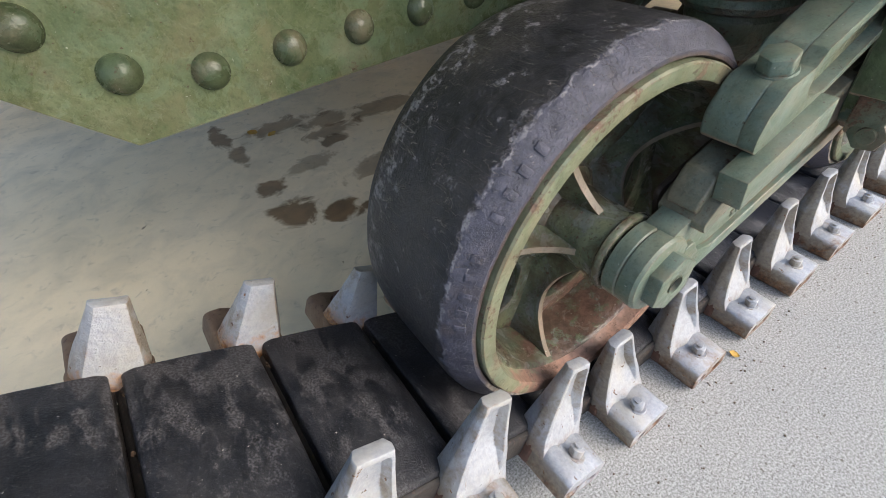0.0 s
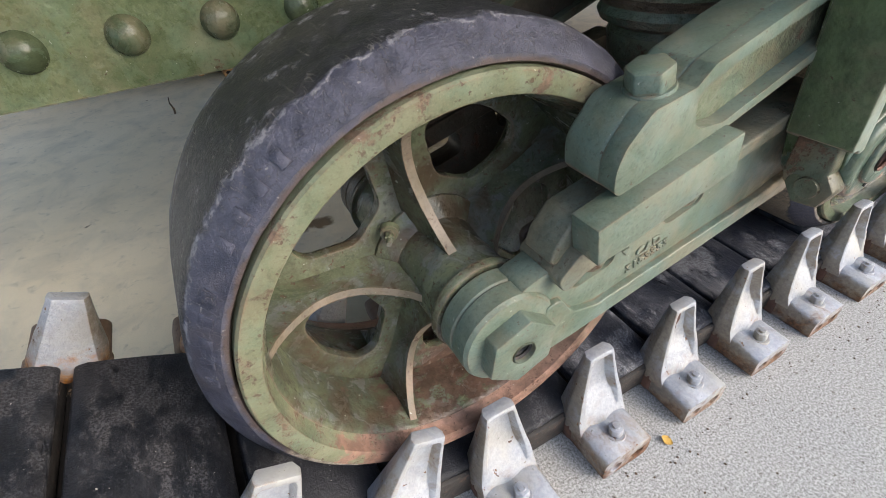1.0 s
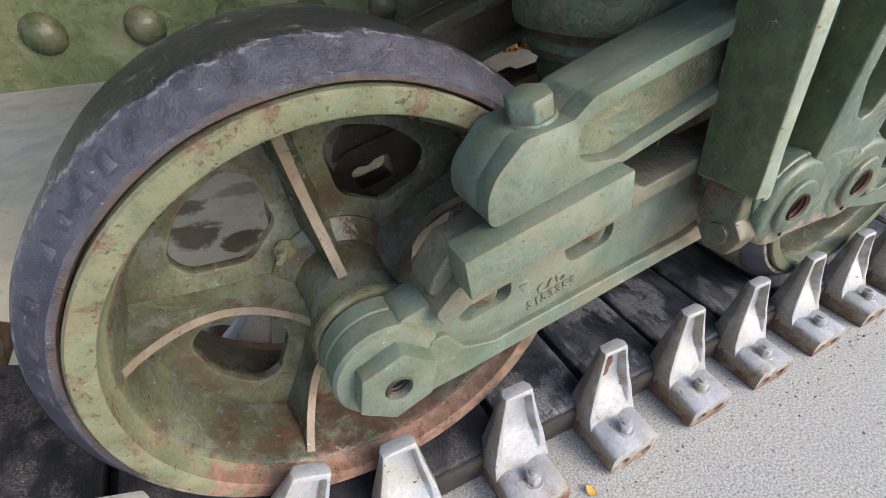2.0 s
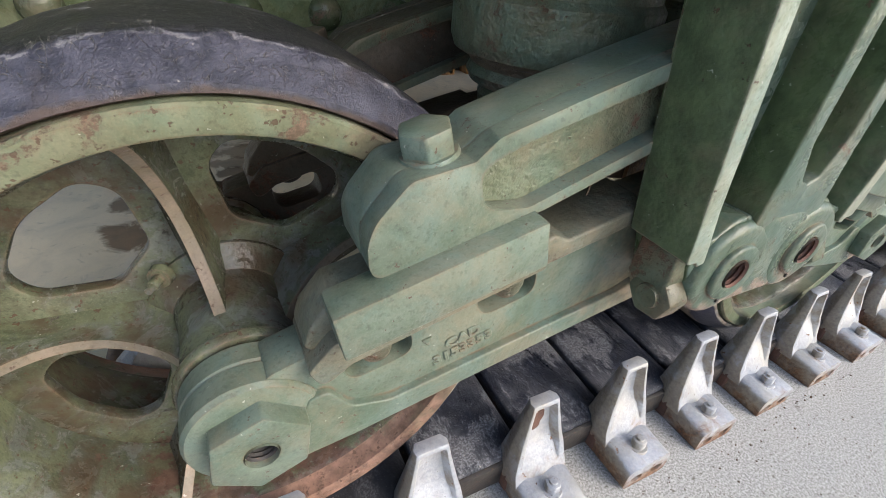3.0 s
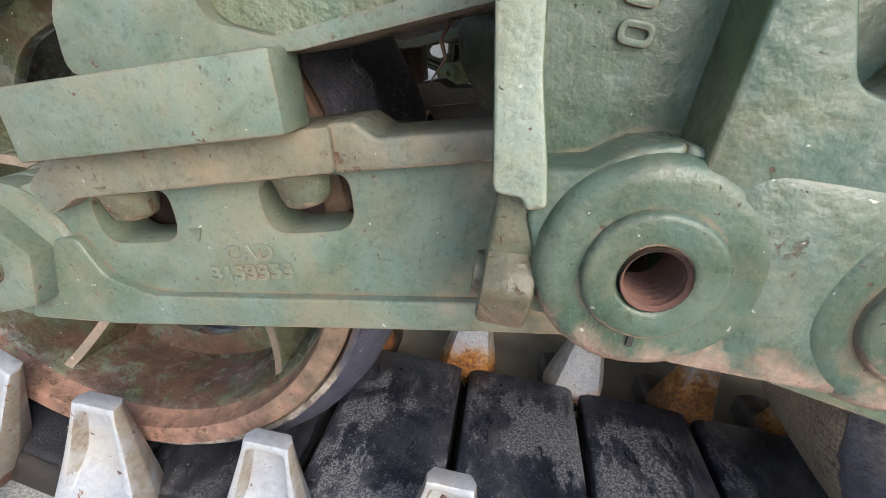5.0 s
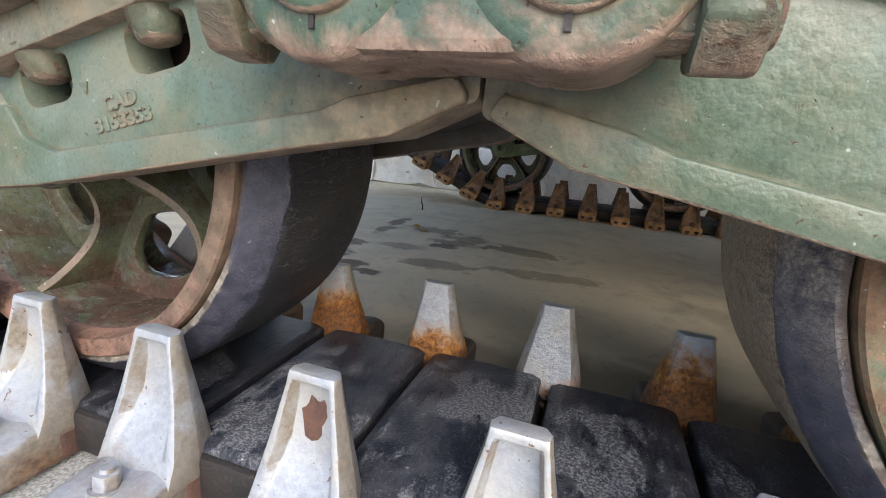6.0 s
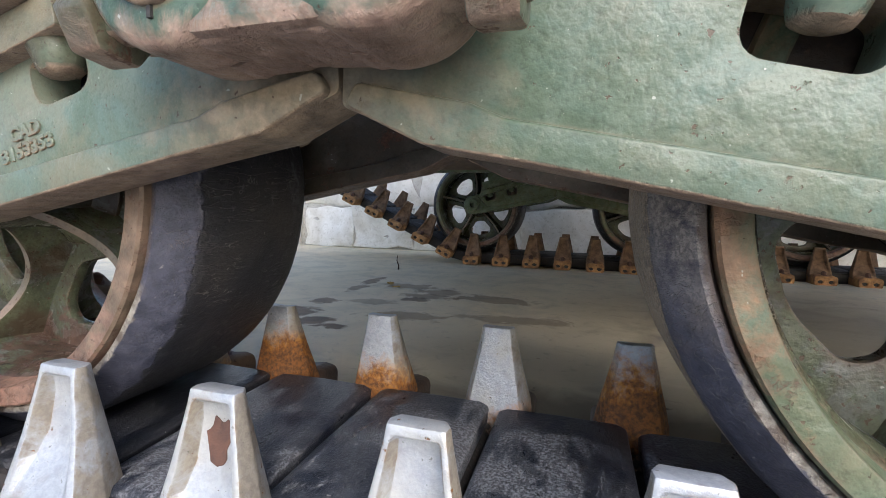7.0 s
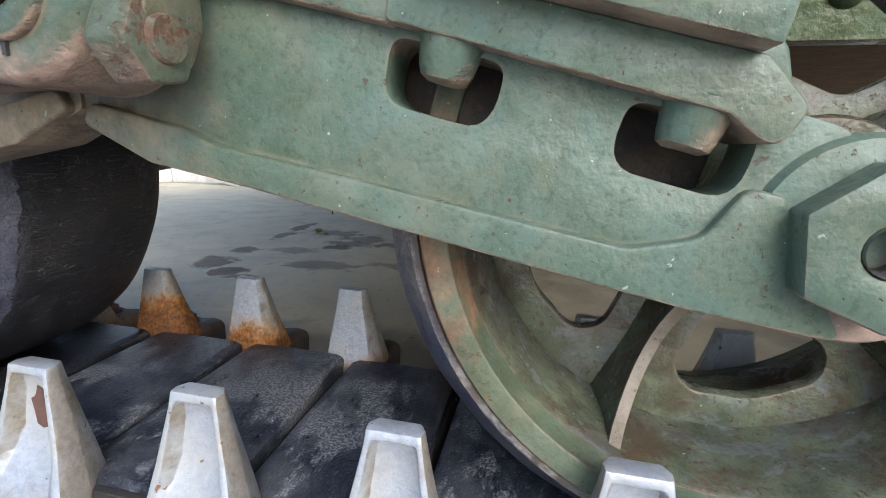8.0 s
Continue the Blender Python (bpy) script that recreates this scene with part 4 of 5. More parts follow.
def letters(text, size, depth):
    """Raised lettering in the x-z plane, read from -y."""
    cu = bpy.data.curves.new("txt", "FONT")
    cu.body, cu.size, cu.extrude, cu.bevel_depth, cu.bevel_resolution = text, size, depth, size * 0.03, 0
    cu.align_x, cu.align_y, cu.resolution_u = "CENTER", "CENTER", 3
    cu.offset = size * 0.02
    ob = bpy.data.objects.new("txt", cu)
    scene.collection.objects.link(ob)
    me = bpy.data.meshes.new_from_object(ob.evaluated_get(bpy.context.evaluated_depsgraph_get()))
    bm = bmesh.new()
    bm.from_mesh(me)
    bpy.data.objects.remove(ob)
    bpy.data.curves.remove(cu)
    bpy.data.meshes.remove(me)
    return moved(bm, pose(0, 0, 0, 90, 0, 0))


for wy, side_list, x0, lab in ((WHEEL_Y, (1, -1), 0.0, "sage-green"), (FAR + WHEEL_Y - 2 * (WHEEL_Y - TRACK_Y), (1, -1), 0.0, "dusty olive")):
    for right in (False, True):
        for side in side_list:
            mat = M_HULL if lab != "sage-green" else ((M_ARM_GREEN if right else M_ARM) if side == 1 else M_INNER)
            arm, P = suspension_arm(right, side, wy, x0, mat, f"{lab} cast suspension arm holding a road wheel")
            if lab == "sage-green" and side == 1 and not right:
                for text, u, v, size in (("CAD", 0.166, -0.0100, 0.0140), ("3153353", 0.1645, -0.0230, 0.0135)):
                    if text == "CAD":
                        tri = slab([(0.1315, 0.0085), (0.1405, 0.0085), (0.1360, 0.0000)], YF + 0.0030, YF + 0.0055, (), 0.0005, 1)
                        part("cast_triangle", P(tri), M_ARM, arm, "small raised casting triangle")
                    part("cast_letters", P(moved(letters(text, size, 0.0007), pose(u, YF + 0.0045, v) @ Matrix.Diagonal((1.20 if text != "CAD" else 1.1, 1, 1, 1)))), M_ARM, arm, f"raised casting letters {text}")
            lev, P = spring_lever(right, side, wy, x0, mat, f"{lab} cast lever resting on the arm's wear plate")


def bracket(y_mid, side, mat):
    """The cast bracket over the middle of a suspension unit; built for the near side, y from the wheels' middle plane."""
    F = -0.2245
    P = lambda bm: moved(bm, Matrix.Translation((XC, y_mid, 0)) @ Matrix.Diagonal((1, side, 1, 1)))
    br = thing("bogie_bracket", "sage-green cast bracket with ribs and two pivot lugs", "bracket", "bogie brackets")
    edge = lambda z: -(0.1145 + 0.16 * (z - 0.425))          # left edge, leaning outwards
    Z1, HX, HZ = 0.86, 0.0505, 0.4055
    pieces, ribs = [], []
    half = [(-0.0, 0.366), (-0.022, 0.366), (-0.035, 0.362), (-0.060, 0.363), (-0.080, 0.374), (-0.0915, 0.394), (-0.093, 0.416), (edge(0.425) + 0.002, 0.425)]
    back = [(x, z, 0.006) for x, z in half] + [(edge(Z1), Z1, 0.005)] + [(-edge(Z1), Z1, 0.005)] + [(-x, z, 0.006) for x, z in half[:0:-1]]
    holes = [ring(s * HX, HZ, 0.0128, 20) for s in (-1, 1)]
    pieces.append(slab(fillet(back, 4), F + 0.035, F + 0.058, holes, 0.004))
    for s in (-1, 1):
        e = [(s * edge(0.426), 0.426, 0.004), (s * edge(Z1), Z1, 0), (s * (edge(Z1) + 0.017), Z1, 0), (s * (edge(0.47) + 0.0165), 0.47, 0.02), (s * -0.0965, 0.438, 0.008), (s * -0.0940, 0.424, 0.003), (s * -0.1010, 0.4215, 0.002), (s * -0.1040, 0.4260, 0.002)]
        ribs.append(slab(fillet(e), F, F + 0.056, (), 0.004, 3))
        # upright rib between the side panel and the middle pocket
        r = [(s * -0.045, 0.425, 0.01), (s * -0.045, 0.455, 0.01), (s * -0.0435, 0.50, 0.03), (s * -0.044, Z1, 0), (s * -0.028, Z1, 0), (s * -0.0245, 0.51, 0.02), (s * -0.010, 0.478, 0.014), (s * 0.002, 0.476, 0.01), (s * 0.002, 0.425, 0.01)]
        ribs.append(slab(fillet(r), F + 0.002, F + 0.042, (), 0.005, 3))
        lug = [slab(ring(s * HX, HZ, 0.0445, 40), F - 0.0005, F + 0.064, [ring(s * HX, HZ, 0.0128, 24)], 0.0085, 5)]
        lug.append(slab(ring(s * HX, HZ, 0.0265, 32), F - 0.0050, F + 0.01, [ring(s * HX, HZ, 0.0128, 24)], 0.003, 3))
        arc = [(s * (-HX - 0.035 * math.sin(math.pi * k / 12)), HZ + 0.035 * math.cos(math.pi * k / 12)) for k in range(13)]
        outer = [(-HX, 0.3650), (-0.060, 0.3655), (-0.074, 0.3725), (-0.086, 0.382), (-0.0935, 0.395), (-0.0955, 0.404), (-0.1000, 0.4165), (-0.0990, 0.436), (-0.080, 0.4400), (-0.066, 0.4500), (-HX, 0.4535)]
        pieces.append(slab([(s * x, z) for x, z in outer] + arc, F + 0.0065, F + 0.062, (), 0.004, 3))
        arc = [(s * (-HX + 0.035 * math.sin(math.pi * k / 12)), HZ - 0.035 * math.cos(math.pi * k / 12)) for k in range(13)]
        outer = [(-HX, 0.4535), (-0.036, 0.4500), (-0.022, 0.4500), (-0.004, 0.4520), (-0.004, 0.3655), (-0.030, 0.3640), (-HX, 0.3650)]
        pieces.append(slab([(s * x, z) for x, z in outer] + arc, F + 0.0068, F + 0.0618, (), 0.004, 3))
        part("pivot_lug", P(uneven(joined(*lug), 0.0008, 50)), M_LUG if mat == M_EDGE else mat, br, "round pivot lug, pink rust along its foot")
        block = slab(fillet([(s * -0.074, 0.374, 0.004), (s * -0.104, 0.374, 0.008), (s * -0.1135, 0.392, 0.01), (s * -0.112, 0.428, 0.006), (s * -0.074, 0.430, 0.004)]), F + 0.009, F + 0.047, (), 0.005, 3)
        part("clamp_block", P(uneven(block, 0.0014, 40)), M_CLAMP if mat == M_EDGE else mat, br, "earth-stained clamp block beside the lug")
    pieces.append(slab(fillet([(-0.036, 0.366, 0.006), (0.036, 0.366, 0.006), (0.036, 0.45, 0.02), (-0.036, 0.45, 0.02)]), F + 0.0005, F + 0.055, (), 0.006))
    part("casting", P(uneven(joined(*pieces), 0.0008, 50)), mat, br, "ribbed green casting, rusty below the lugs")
    for i, rib in enumerate(ribs):
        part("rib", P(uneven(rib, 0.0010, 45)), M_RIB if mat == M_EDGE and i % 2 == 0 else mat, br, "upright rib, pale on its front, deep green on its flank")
    housing = box(-0.215, 0.215, F + 0.040, 0.232, 0.66, Z1, 0.006)
    part("housing", P(housing), mat, br, "spring housing bolted to the hull")
    mark = slab(fillet([(-0.0068, -0.0045, 0.0042), (0.0068, -0.0045, 0.0042), (0.0068, 0.0045, 0.0042), (-0.0068, 0.0045, 0.0042)], 5), -0.0024, 0.0016, [fillet([(-0.0042, -0.0018, 0.0017), (0.0042, -0.0018, 0.0017), (0.0042, 0.0018, 0.0017), (-0.0042, 0.0018, 0.0017)], 3)], 0.0012, 2)
    bmesh.ops.recalc_face_normals(mark, faces=mark.faces)
    me = bpy.data.meshes.new("cast_mark")
    mark.to_mesh(me)
    mark.free()
    for p in me.polygons:
        p.use_smooth = True
    me.materials.append(mat)
    for k in range(7):
        shared("cast_mark", me, br, Matrix.Translation((XC - 0.0805, y_mid, 0)) @ Matrix.Diagonal((1, side, 1, 1)) @ pose(0.0075 - 0.0012 * k, F + 0.0345, 0.486 + 0.0133 * k, 0, 4, 0))
    for s in (-1, 1):
        # the bore's dark colour stands in for the shade at its depth
        bore = turned([(0.0128, -0.006), (0.0126, 0.05), (0, 0.05)], 24)
        hole = part("pivot_bore", P(moved(bore, pose(s * HX, F, HZ))), M_GRIME_SHADE, br, "threaded bore, brown, darkened for the shade inside it")
        threads = joined(*[turned([(0.0126, -0.006 + 0.004 * k), (0.0112, -0.004 + 0.004 * k), (0.0126, -0.002 + 0.004 * k)], 24) for k in range(8)])
        part("thread", P(moved(threads, pose(s * HX, F, HZ))), M_RUST, hole)
        slit = joined(box(s * HX - 0.0012, s * HX + 0.0012, F - 0.0021, F + 0.010, 0.3735, 0.386, 0), box(s * HX - 0.0012, s * HX + 0.0012, F + 0.0075, F + 0.056, 0.3644, 0.372, 0))
        part("pinch_slit", P(slit), M_STEEL, br, "narrow dark slit under the bore")
        b = joined(moved(hexnut(0.038, -0.018, 0.004, 0, 0.003), pose(0, 0, 0)), turned([(0, -0.0225), (0.010, -0.0215), (0.0115, -0.016), (0.0115, 0.03)], 20))
        b = moved(b, pose(s * 0.0950, F + 0.020, 0.383) @ Matrix.Rotation(s * radians(90), 4, "Z"))
        part("pinch_bolt", P(b), M_CLAMP if mat == M_EDGE else mat, br, "hexagonal pinch bolt head")
    return br, P


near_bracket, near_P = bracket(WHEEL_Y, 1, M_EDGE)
far_bracket, far_P = bracket(FAR + WHEEL_Y - 2 * (WHEEL_Y - TRACK_Y), -1, M_HULL)


def volute_spring(x, y):
    sp = thing("volute_spring", "dull green volute spring in a stepped seat", "spring", "volute springs")
    seat = [(0, 0.43), (0.040, 0.43), (0.060, 0.46), (0.064, 0.485), (0.060, 0.492), (0.074, 0.498), (0.078, 0.506), (0.074, 0.514), (0.078, 0.520), (0.092, 0.527), (0.096, 0.538), (0.096, 0.572), (0.091, 0.578), (0.091, 0.60), (0.0, 0.60)]
    bm = turned([(r, z) for r, z in seat], 56)
    moved(bm, Matrix.Translation((x, y, 0)) @ Matrix.Rotation(radians(90), 4, "X"))
    part("seat", bm, M_ROUGH, sp, "stepped round spring seat")
    coil = moved(turned([(0.088, 0.598), (0.093, 0.604), (0.088, 0.70), (0.07, 0.80), (0.06, 0.84), (0, 0.84)], 48), Matrix.Translation((x, y, 0)) @ Matrix.Rotation(radians(90), 4, "X"))
    part("coil", coil, M_WHEEL, sp)


for x in (XC - 0.098, XC + 0.098):
    volute_spring(x, WHEEL_Y)
    volute_spring(x, FAR + WHEEL_Y - 2 * (WHEEL_Y - TRACK_Y))


# ---- track ----
THETA, R_PIN = radians(26.0), HUB_Z - 0.028


def along(s):
    """Place and tilt of the track at s metres along it: almost flat under the wheels, rising ahead of the first one."""
    if s >= 0:      # it settles a little under the second wheel
        return s, -min(0.008, max(0.0, 0.032 * (s - 0.42))), 0.0
    arc = R_PIN * THETA
    a = min(-s / R_PIN, THETA)
    rest = max(0.0, -s - arc)
    x = -R_PIN * math.sin(a) - rest * math.cos(a)
    z = R_PIN * (1 - math.cos(a)) + rest * math.sin(a)
    return x, z, a


def track_pose(s, y):
    x, z, a = along(s)
    return Matrix.Translation((x, y, z + 0.028)) @ Matrix.Rotation(a, 4, "Y") @ Matrix.Translation((0, 0, -0.028))


def track_shoe(pad_mat, steel_mat, label):
    shoe = thing("track_shoe", label, "track shoe", "track shoes")
    o = fillet([(-0.0665, 0.006, 0.006), (0.0665, 0.006, 0.006), (0.0715, 0.0590, 0.006), (0.060, 0.0635, 0.01), (0.0, 0.0650, 0.03), (-0.060, 0.0635, 0.01), (-0.0715, 0.0590, 0.006)], 4)
    pad = slab(o, -0.131, 0.131, (), 0.007, 3)
    for e in range(2):
        es = [f for f in pad.edges if abs(f.calc_length()) > 0.15]
        bmesh.ops.subdivide_edges(pad, edges=es, cuts=1)
    for v in pad.verts:      # the ends fall away towards the pins
        t = max(0.0, (abs(v.co.y) - 0.105) / 0.026)
        v.co.z -= 0.006 * t * t * (1 if v.co.z > 0.03 and v.co.y < 0 else 0)
    part("rubber_pad", uneven(pad, 0.0012, 30), pad_mat, shoe, "black rubber pad with pale scuffs")
    for x in (-0.0600, 0.0600):
        pin = moved(turned([(0, -0.205), (0.013, -0.205), (0.0160, -0.202), (0.0160, 0.202), (0.013, 0.205), (0, 0.205)], 20), pose(x, 0, 0.028))
        part("pin", pin, steel_mat, shoe)
    # added strip, no part of the shoe: blocks light ground in the joint
    part("seal_strip", box(0.060, 0.0853, -0.122, 0.122, 0.009, 0.020, 0.002), steel_mat, shoe)
    for y in (-0.132, 0.132):
        part("end_plate", box(-0.060, 0.060, y - 0.006, y + 0.006, 0.010, 0.054, 0.006), steel_mat, shoe)
    return shoe


def end_connector(mat, bolt_mat, label, clamp_mat=None, rise=1.0):
    """A clamp over two pin ends with its guide horn; -y is the outside of the track."""
    con = thing("end_connector", label, "end connector", "end connectors")
    o = fillet([(-0.040, 0.004, 0.012), (0.040, 0.004, 0.012), (0.041, 0.050, 0.016), (0.020, 0.054, 0.01), (0.0, 0.051, 0.02), (-0.020, 0.054, 0.01), (-0.041, 0.050, 0.016)], 5)
    bores = [ring(s * 0.0190, 0.024, 0.0105, 16) for s in (-1, 1)]
    body = slab(o, -0.213, -0.135, bores, 0.004, 2)
    web = slab(fillet([(-0.042, 0.006, 0.01), (0.042, 0.006, 0.01), (0.043, 0.049, 0.01), (-0.043, 0.049, 0.01)]), -0.152, -0.120, (), 0.006, 3)
    for v in body.verts:      # the clamp falls away towards its outer end
        if v.co.z > 0.030:
            v.co.z -= 0.006 * max(0.0, min(1.0, (-0.140 - v.co.y) / 0.073))
    part("clamp", uneven(body, 0.0010, 50), clamp_mat or mat, con, "clamp round two pin ends with open bores")
    part("link_web", uneven(web, 0.0010, 50), clamp_mat or (M_RUST if mat == M_SILVER else mat), con, "brown rusty web behind the horn")
    bm = bmesh.new()
    # horn sections: height, half width, outer y, inner y
    secs = [(0.036, 0.041, -0.170, -0.110, 0.0), (0.060, 0.0395, -0.160, -0.113, -0.004), (0.086, 0.0342, -0.1535, -0.116, 0.0130), (0.104, 0.0302, -0.149, -0.118, 0.0175), (0.136, 0.0234, -0.1435, -0.121, 0.0145),
            (0.1500, 0.0206, -0.1412, -0.1225, 0.0100), (0.1540, 0.0199, -0.1405, -0.123, 0.0), (0.1605, 0.0190, -0.139, -0.1235, 0.0)]
    rows = []
    for z, w, yo, yi, dip in secs:
        z, w = 0.036 + rise * (z - 0.036), w * (0.3 + 0.7 * rise)
        d = max(dip, 0)
        rows.append([bm.verts.new(p) for p in ((-w, yo, z), (-w * 0.80, yo - 0.0005, z), (-w * 0.64, yo + d * 0.80, z), (0, yo + dip, z), (w * 0.64, yo + d * 0.80, z), (w * 0.80, yo - 0.0005, z), (w, yo, z),
                                              (w * 1.06, (yo + yi) / 2, z), (w * 0.80, yi, z), (-w * 0.80, yi, z), (-w * 1.06, (yo + yi) / 2, z))])
    for a, b in zip(rows, rows[1:]):
        for i in range(11):
            bm.faces.new((a[i], a[(i + 1) % 11], b[(i + 1) % 11], b[i]))
    bm.faces.new(rows[-1])
    bm.faces.new(rows[0][::-1])
    bmesh.ops.recalc_face_normals(bm, faces=bm.faces)
    horn = uneven(rounded(bm, 0.0015, 2, 24), 0.0007, 45)
    part("guide_horn", horn, mat, con, "tapered guide horn with hollow outer face", sharp=24)
    wedge = joined(moved(hexnut(0.018, -0.014, 0.0, 0, 0.002), UP), moved(turned([(0, -0.018), (0.005, -0.0175), (0.0055, -0.013)], 12), UP), moved(turned([(0, -0.001), (0.013, -0.001), (0.014, 0.003)], 16), UP))
    part("wedge_bolt", moved(wedge, pose(0, -0.186, 0.0478) @ Matrix.Rotation(radians(-5), 4, "X")), bolt_mat, con, "small hexagonal wedge bolt")
    return con


def bare_patch():
    """A ragged flake of bare brown rust on the hollow face of a horn."""
    rnd = random.Random(3)
    pts = []
    for k in range(22):
        a = 2 * math.pi * k / 22
        r = 1 + rnd.uniform(-0.22, 0.22)
        pts.append((-0.003 + 0.0118 * r * math.cos(a) + 0.004 * math.sin(a), 0.119 + 0.019 * r * math.sin(a)))
    bm = slab(pts, -0.0016, 0.0020, (), 0.0004, 1)
    for v in bm.verts:
        v.co.y += -0.1298 - 0.050 * (0.136 - v.co.z)
    return bm


S0 = -7
shoe = track_shoe(M_PAD, M_STEEL, "black rubber-block track shoe lying on concrete")
dusty_shoe = track_shoe(M_DUSTY, M_STEEL, "black track shoe, its rubber rubbed grey and dusty")
con_out = end_connector(M_SILVER, M_SILVER, "silver-painted end connector with guide horn, rusty at its foot")
con_in = end_connector(M_SILVER_RUST, M_RUST, "silver-painted guide horn connector with an orange rusty foot", M_GRIME_SHADE, 0.94)
con_old = end_connector(M_SILVER_OLD, M_RUST, "guide horn connector rusted orange and brown, silver at its tip", M_GRIME_SHADE, 0.94)
con_clean = end_connector(M_SILVER_CLEAN, M_RUST, "silver-painted guide horn connector with rust specks", M_GRIME_SHADE, 0.94)
con_short = end_connector(M_SILVER_CLEAN, M_RUST, "worn, shortened silver guide horn connector with brown foot", M_BELLY, 0.88)
far_shoe = track_shoe(M_FARPAD, M_STEEL, "dirty black track shoe of the far track")
far_con = end_connector(M_FARHORN, M_RUST, "end connector with brown rusty guide horn and orange clamp", M_ORANGE)
first = True
for k in range(S0, 13):
    s = X_PIN + k * PITCH
    ms, mc = track_pose(s + PITCH / 2, TRACK_Y), track_pose(s, TRACK_Y)
    fs, fc = track_pose(s + PITCH / 2, TRACK_Y + FAR), track_pose(s, TRACK_Y + FAR)
    back = Matrix.Rotation(math.pi, 4, "Z") @ Matrix.Translation((0, -0.014, 0))      # the inner row stands a little further out
    if first:
        shoe.matrix_basis, con_out.matrix_basis, con_short.matrix_basis, far_shoe.matrix_basis, far_con.matrix_basis = ms, mc, mc @ back, fs, fc
        first = False
    else:
        made = copy_thing(con_out, mc)
        if k == 2:
            made["label"] = "silver-painted end connector, its horn flaked to brown rust"
            part("rust_flake", bare_patch(), M_RUST, made, "bare brown rust flake")
        if k == 1:
            dusty_shoe.matrix_basis = ms
        else:
            copy_thing(dusty_shoe if k > 1 else shoe, ms)
        if k in (1, 2, 3):      # the first of each kind is placed, the rest are copied
            {1: con_old, 2: con_in, 3: con_clean}[k].matrix_basis = mc @ back
        else:
            copy_thing(con_short if k < 1 else con_old if k == 4 else con_in, mc @ back)
        copy_thing(far_shoe, fs), copy_thing(far_con, fc)
    copy_thing(far_con, fc @ Matrix.Rotation(math.pi, 4, "Z"))


# ---- hull ----
def hull():
    y0, y1, zb = 0.172, FAR + 2 * TRACK_Y - 0.172, 0.466
    h = thing("tank_hull", "riveted olive-green steel hull of a tank, standing over its tracks", "tank hull")
    side = [(-0.404, zb), (3.2, zb), (3.2, 1.05), (-0.99, 1.05)]
    for y in (y0, y1 - 0.03):
        part("side_plate", uneven(slab([(x, z) for x, z in side], y, y + 0.03, (), 0.002), 0.0005, 20), M_HULL, h, "olive-green side plate with chipped lower edge")
    part("floor_plate", box(-0.40, 3.2, y0 + 0.03, y1 - 0.03, zb + 0.012, zb + 0.04, 0.002), M_BELLY, h, "dark belly plate")
    nose = slab([(-0.404, zb + 0.012), (-0.385, zb + 0.012), (-0.97, 1.05), (-0.99, 1.05)], y0 + 0.03, y1 - 0.03, (), 0.001)
    part("nose_plate", nose, M_HULL, h, "sloping nose plate")
    part("sponson_floor", box(-1.2, 3.2, -0.34, y0 + 0.002, 1.05, 1.09, 0.004), M_HULL, h, "sponson floor over the track")
    part("hull_roof", box(-0.98, 3.2, y0 + 0.03, y1 - 0.03, 1.01, 1.05, 0.004), M_HULL, h)
    dome = turned([(0, -0.0150), (0.006, -0.0145), (0.012, -0.0120), (0.0170, -0.0080), (0.0200, -0.0035), (0.0212, 0.001)], 24)
    bmesh.ops.recalc_face_normals(dome, faces=dome.faces)
    me = bpy.data.meshes.new("rivet")
    dome.to_mesh(me)
    dome.free()
    for p in me.polygons:
        p.use_smooth = True
    me.materials.append(M_RIVET)
    for k in range(30):
        shared("rivet", me, h, pose(-0.303 + 0.0940 * k, y0, 0.519, 0, 13 * k, 0))
    for k in range(1, 8):
        shared("rivet", me, h, pose(-0.330 - 0.056 * k, y0, 0.483 + 0.058 * k, 0, 29 * k, 0))


hull()
stone_wall()


# ---- small things on the ground ----
def leaf(x, y, z, turn, tilt, size):
    bm = bmesh.new()
    n, rows = 7, []
    for i in range(n + 1):
        t = i / n
        w = 0.42 * size * math.sin(math.pi * min(0.98, max(0.04, t))) ** 0.8
        rows.append([bm.verts.new((w * k, size * (t - 0.5), 0.10 * size * k * k + 0.12 * size * (t - 0.5) ** 2)) for k in (-1, -0.5, 0, 0.5, 1)])
    for a, b in zip(rows, rows[1:]):
        for i in range(4):
            bm.faces.new((a[i], a[i + 1], b[i + 1], b[i]))
    low = [(v, v.co.copy()) for v in bm.verts]
    got = bmesh.ops.extrude_face_region(bm, geom=list(bm.faces))
    bmesh.ops.translate(bm, vec=(0, 0, 0.0006), verts=[g for g in got["geom"] if isinstance(g, bmesh.types.BMVert)])
    moved(bm, pose(x, y, z, tilt, 0, turn))
    return tagged(link_mesh("dry_leaf", bm, M_LEAF), "small dry yellow leaf lying flat", "leaf", "fallen leaves")


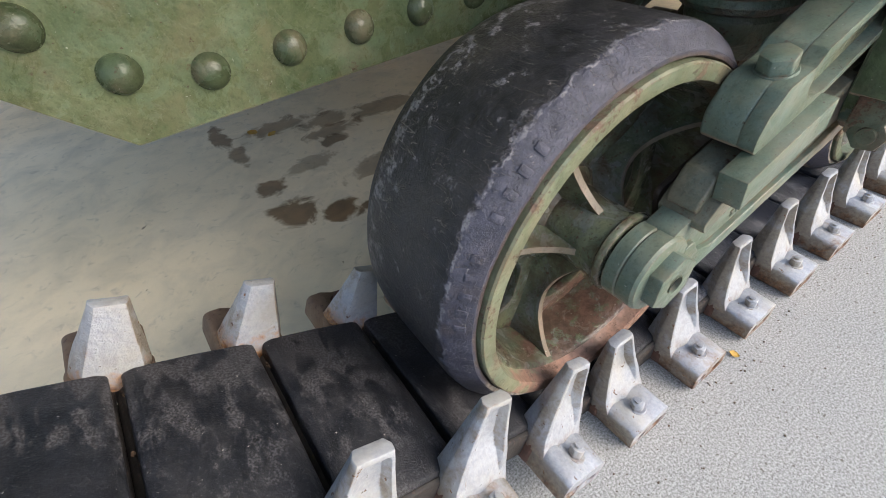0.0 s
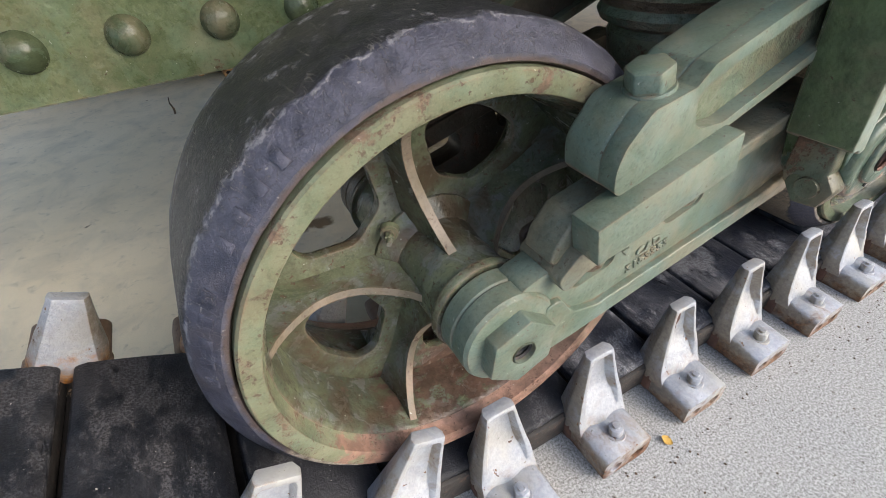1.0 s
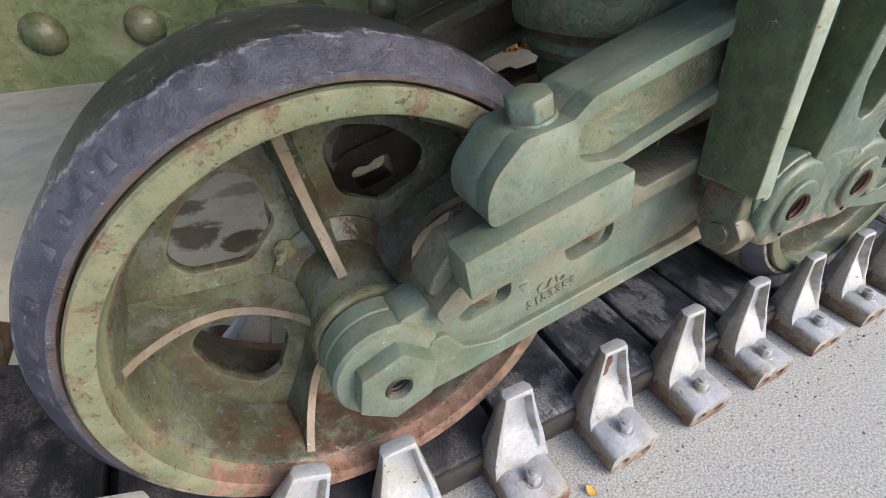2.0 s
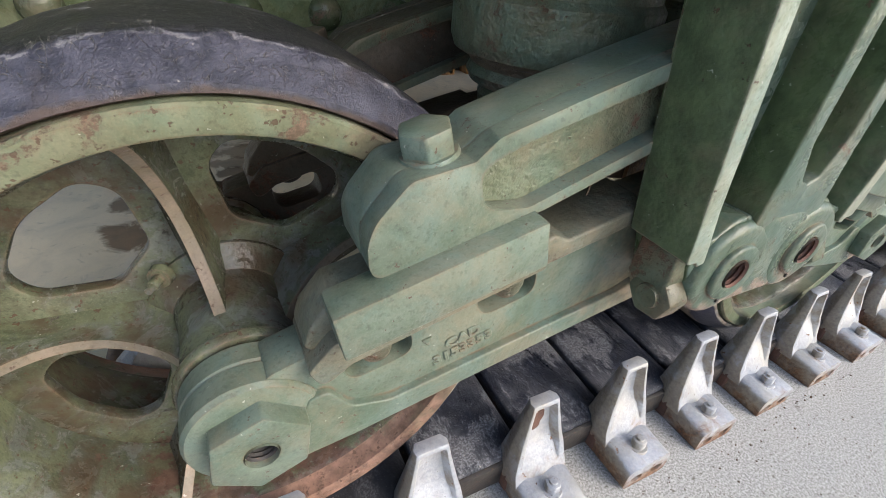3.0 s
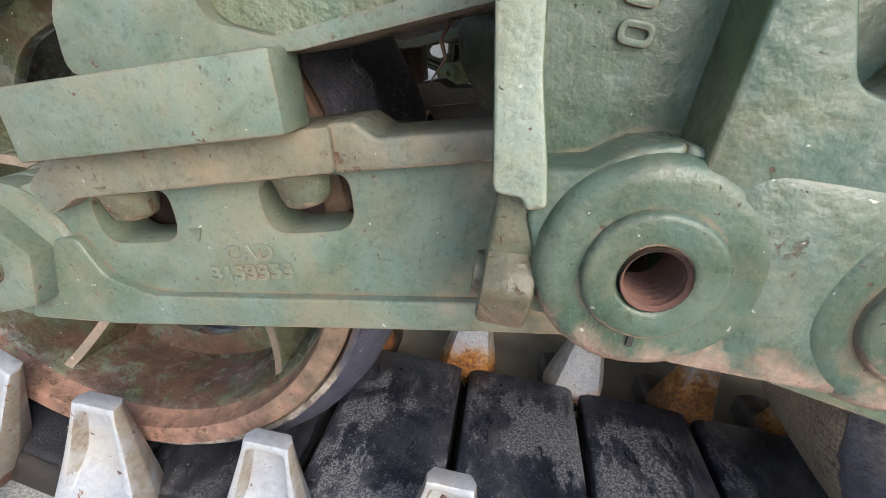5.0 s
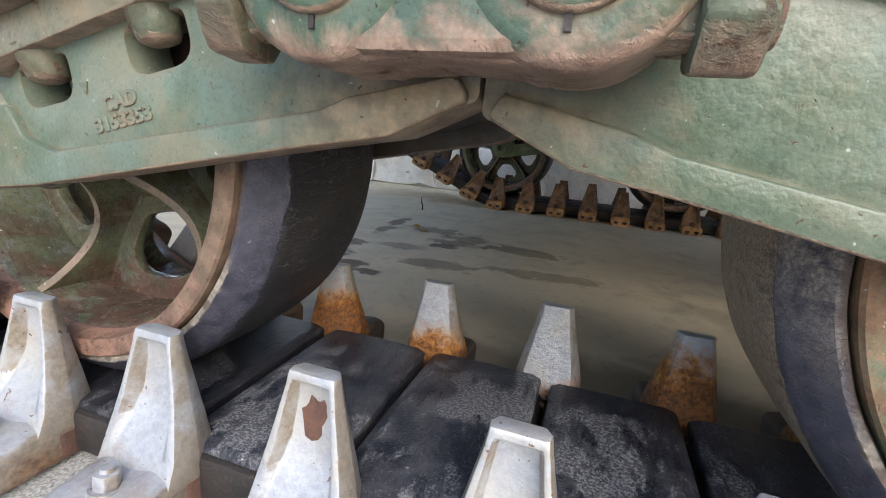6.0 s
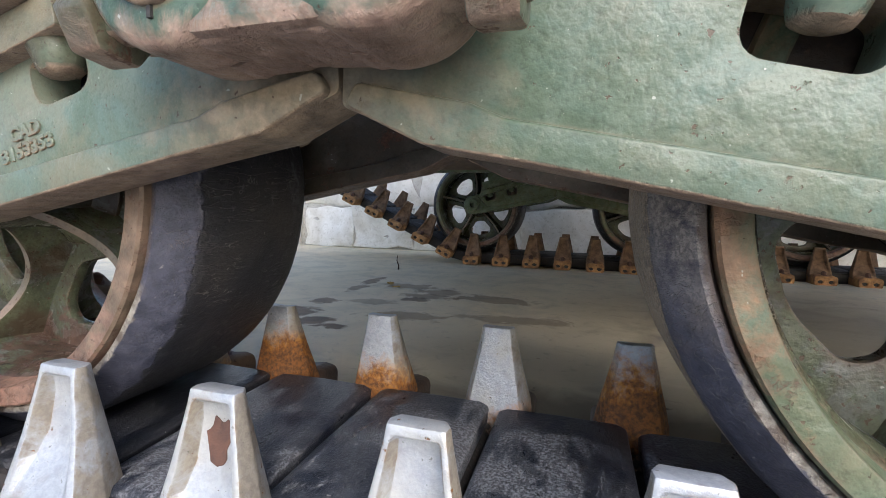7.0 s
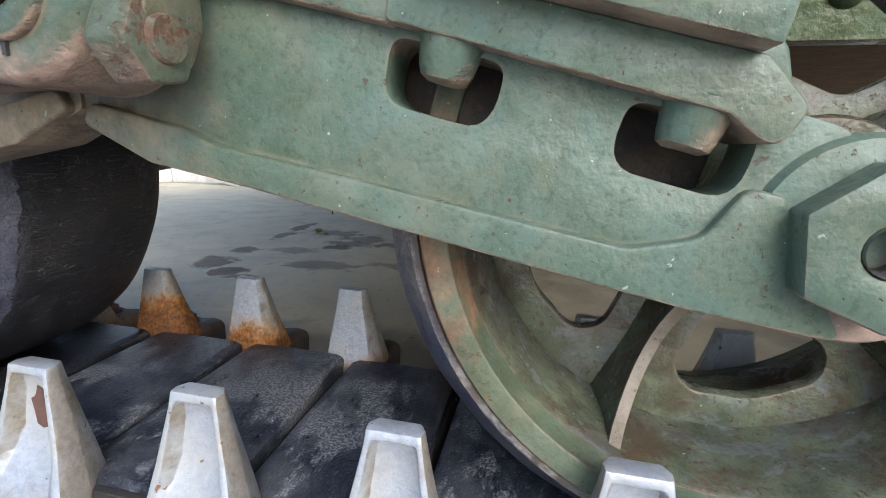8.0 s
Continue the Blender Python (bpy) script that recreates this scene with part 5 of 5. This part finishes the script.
def twig(points, radius, label):
    bm = bmesh.new()
    rows = []
    for i, p in enumerate(points):
        r = radius * (1 - 0.6 * i / (len(points) - 1))
        rows.append([bm.verts.new(Vector(p) + Vector((r * math.cos(a), r * math.sin(a), 0.3 * r * math.cos(a)))) for a in [2 * math.pi * k / 6 for k in range(6)]])
    for a, b in zip(rows, rows[1:]):
        for k in range(6):
            bm.faces.new((a[k], a[(k + 1) % 6], b[(k + 1) % 6], b[k]))
    bm.faces.new(rows[0][::-1])
    bm.faces.new(rows[-1])
    return tagged(link_mesh("twig", bm, M_TWIG), label, "twig", "twigs")


leaf(-0.132, 1.112, 0.002, 40, 3, 0.036)
leaf(-0.085, 1.055, 0.002, 100, -4, 0.030)
leaf(0.235, -0.297, 0.003, 20, 12, 0.016)
leaf(-0.19, 0.035, 0.115, 70, 5, 0.012)
twig([(-0.262, 1.50, 0.001), (-0.260, 1.495, 0.022), (-0.266, 1.49, 0.045), (-0.262, 1.485, 0.068)], 0.004, "short dry twig standing on the concrete")
twig([(0.268, -0.214, 0.486), (0.264, -0.222, 0.474), (0.268, -0.226, 0.466), (0.262, -0.230, 0.454)], 0.0014, "thin dry twig hanging under the lever")


def crumbs():
    """Grit and bits of dirt swept up along the end connectors."""
    rnd = random.Random(9)
    bm = bmesh.new()
    for k in range(150):
        x = rnd.uniform(-0.1, 1.0)
        y = -0.300 - abs(rnd.gauss(0, 0.022)) if rnd.random() < 0.7 else rnd.uniform(-0.42, -0.30)
        r = rnd.uniform(0.0005, 0.0019)
        got = bmesh.ops.create_icosphere(bm, subdivisions=1, radius=r)
        for v in got["verts"]:
            v.co = Vector((v.co.x * rnd.uniform(0.7, 1.4), v.co.y * rnd.uniform(0.7, 1.3), v.co.z * 0.7)) + Vector((x, y, r * 0.5))
    for k in range(110):      # and bits caught in the joints between the shoes
        j = rnd.randrange(-4, 6)
        x, z, a = along(X_PIN + j * PITCH + rnd.gauss(0, 0.0025))
        y, r = rnd.choice((rnd.uniform(-0.20, 0.03), rnd.gauss(-0.195, 0.012), rnd.gauss(0.025, 0.012))), rnd.uniform(0.0008, 0.0026)
        got = bmesh.ops.create_icosphere(bm, subdivisions=1, radius=r)
        for v in got["verts"]:
            v.co = Vector((v.co.x * rnd.uniform(0.7, 1.2), v.co.y * rnd.uniform(0.8, 2.0), v.co.z)) + Vector((x + 0.03 * math.sin(a), y, z + 0.043))
    return tagged(link_mesh("grit", bm, M_TWIG), "dark grit and dirt lying along the track", "grit", kind="stuff")


crumbs()
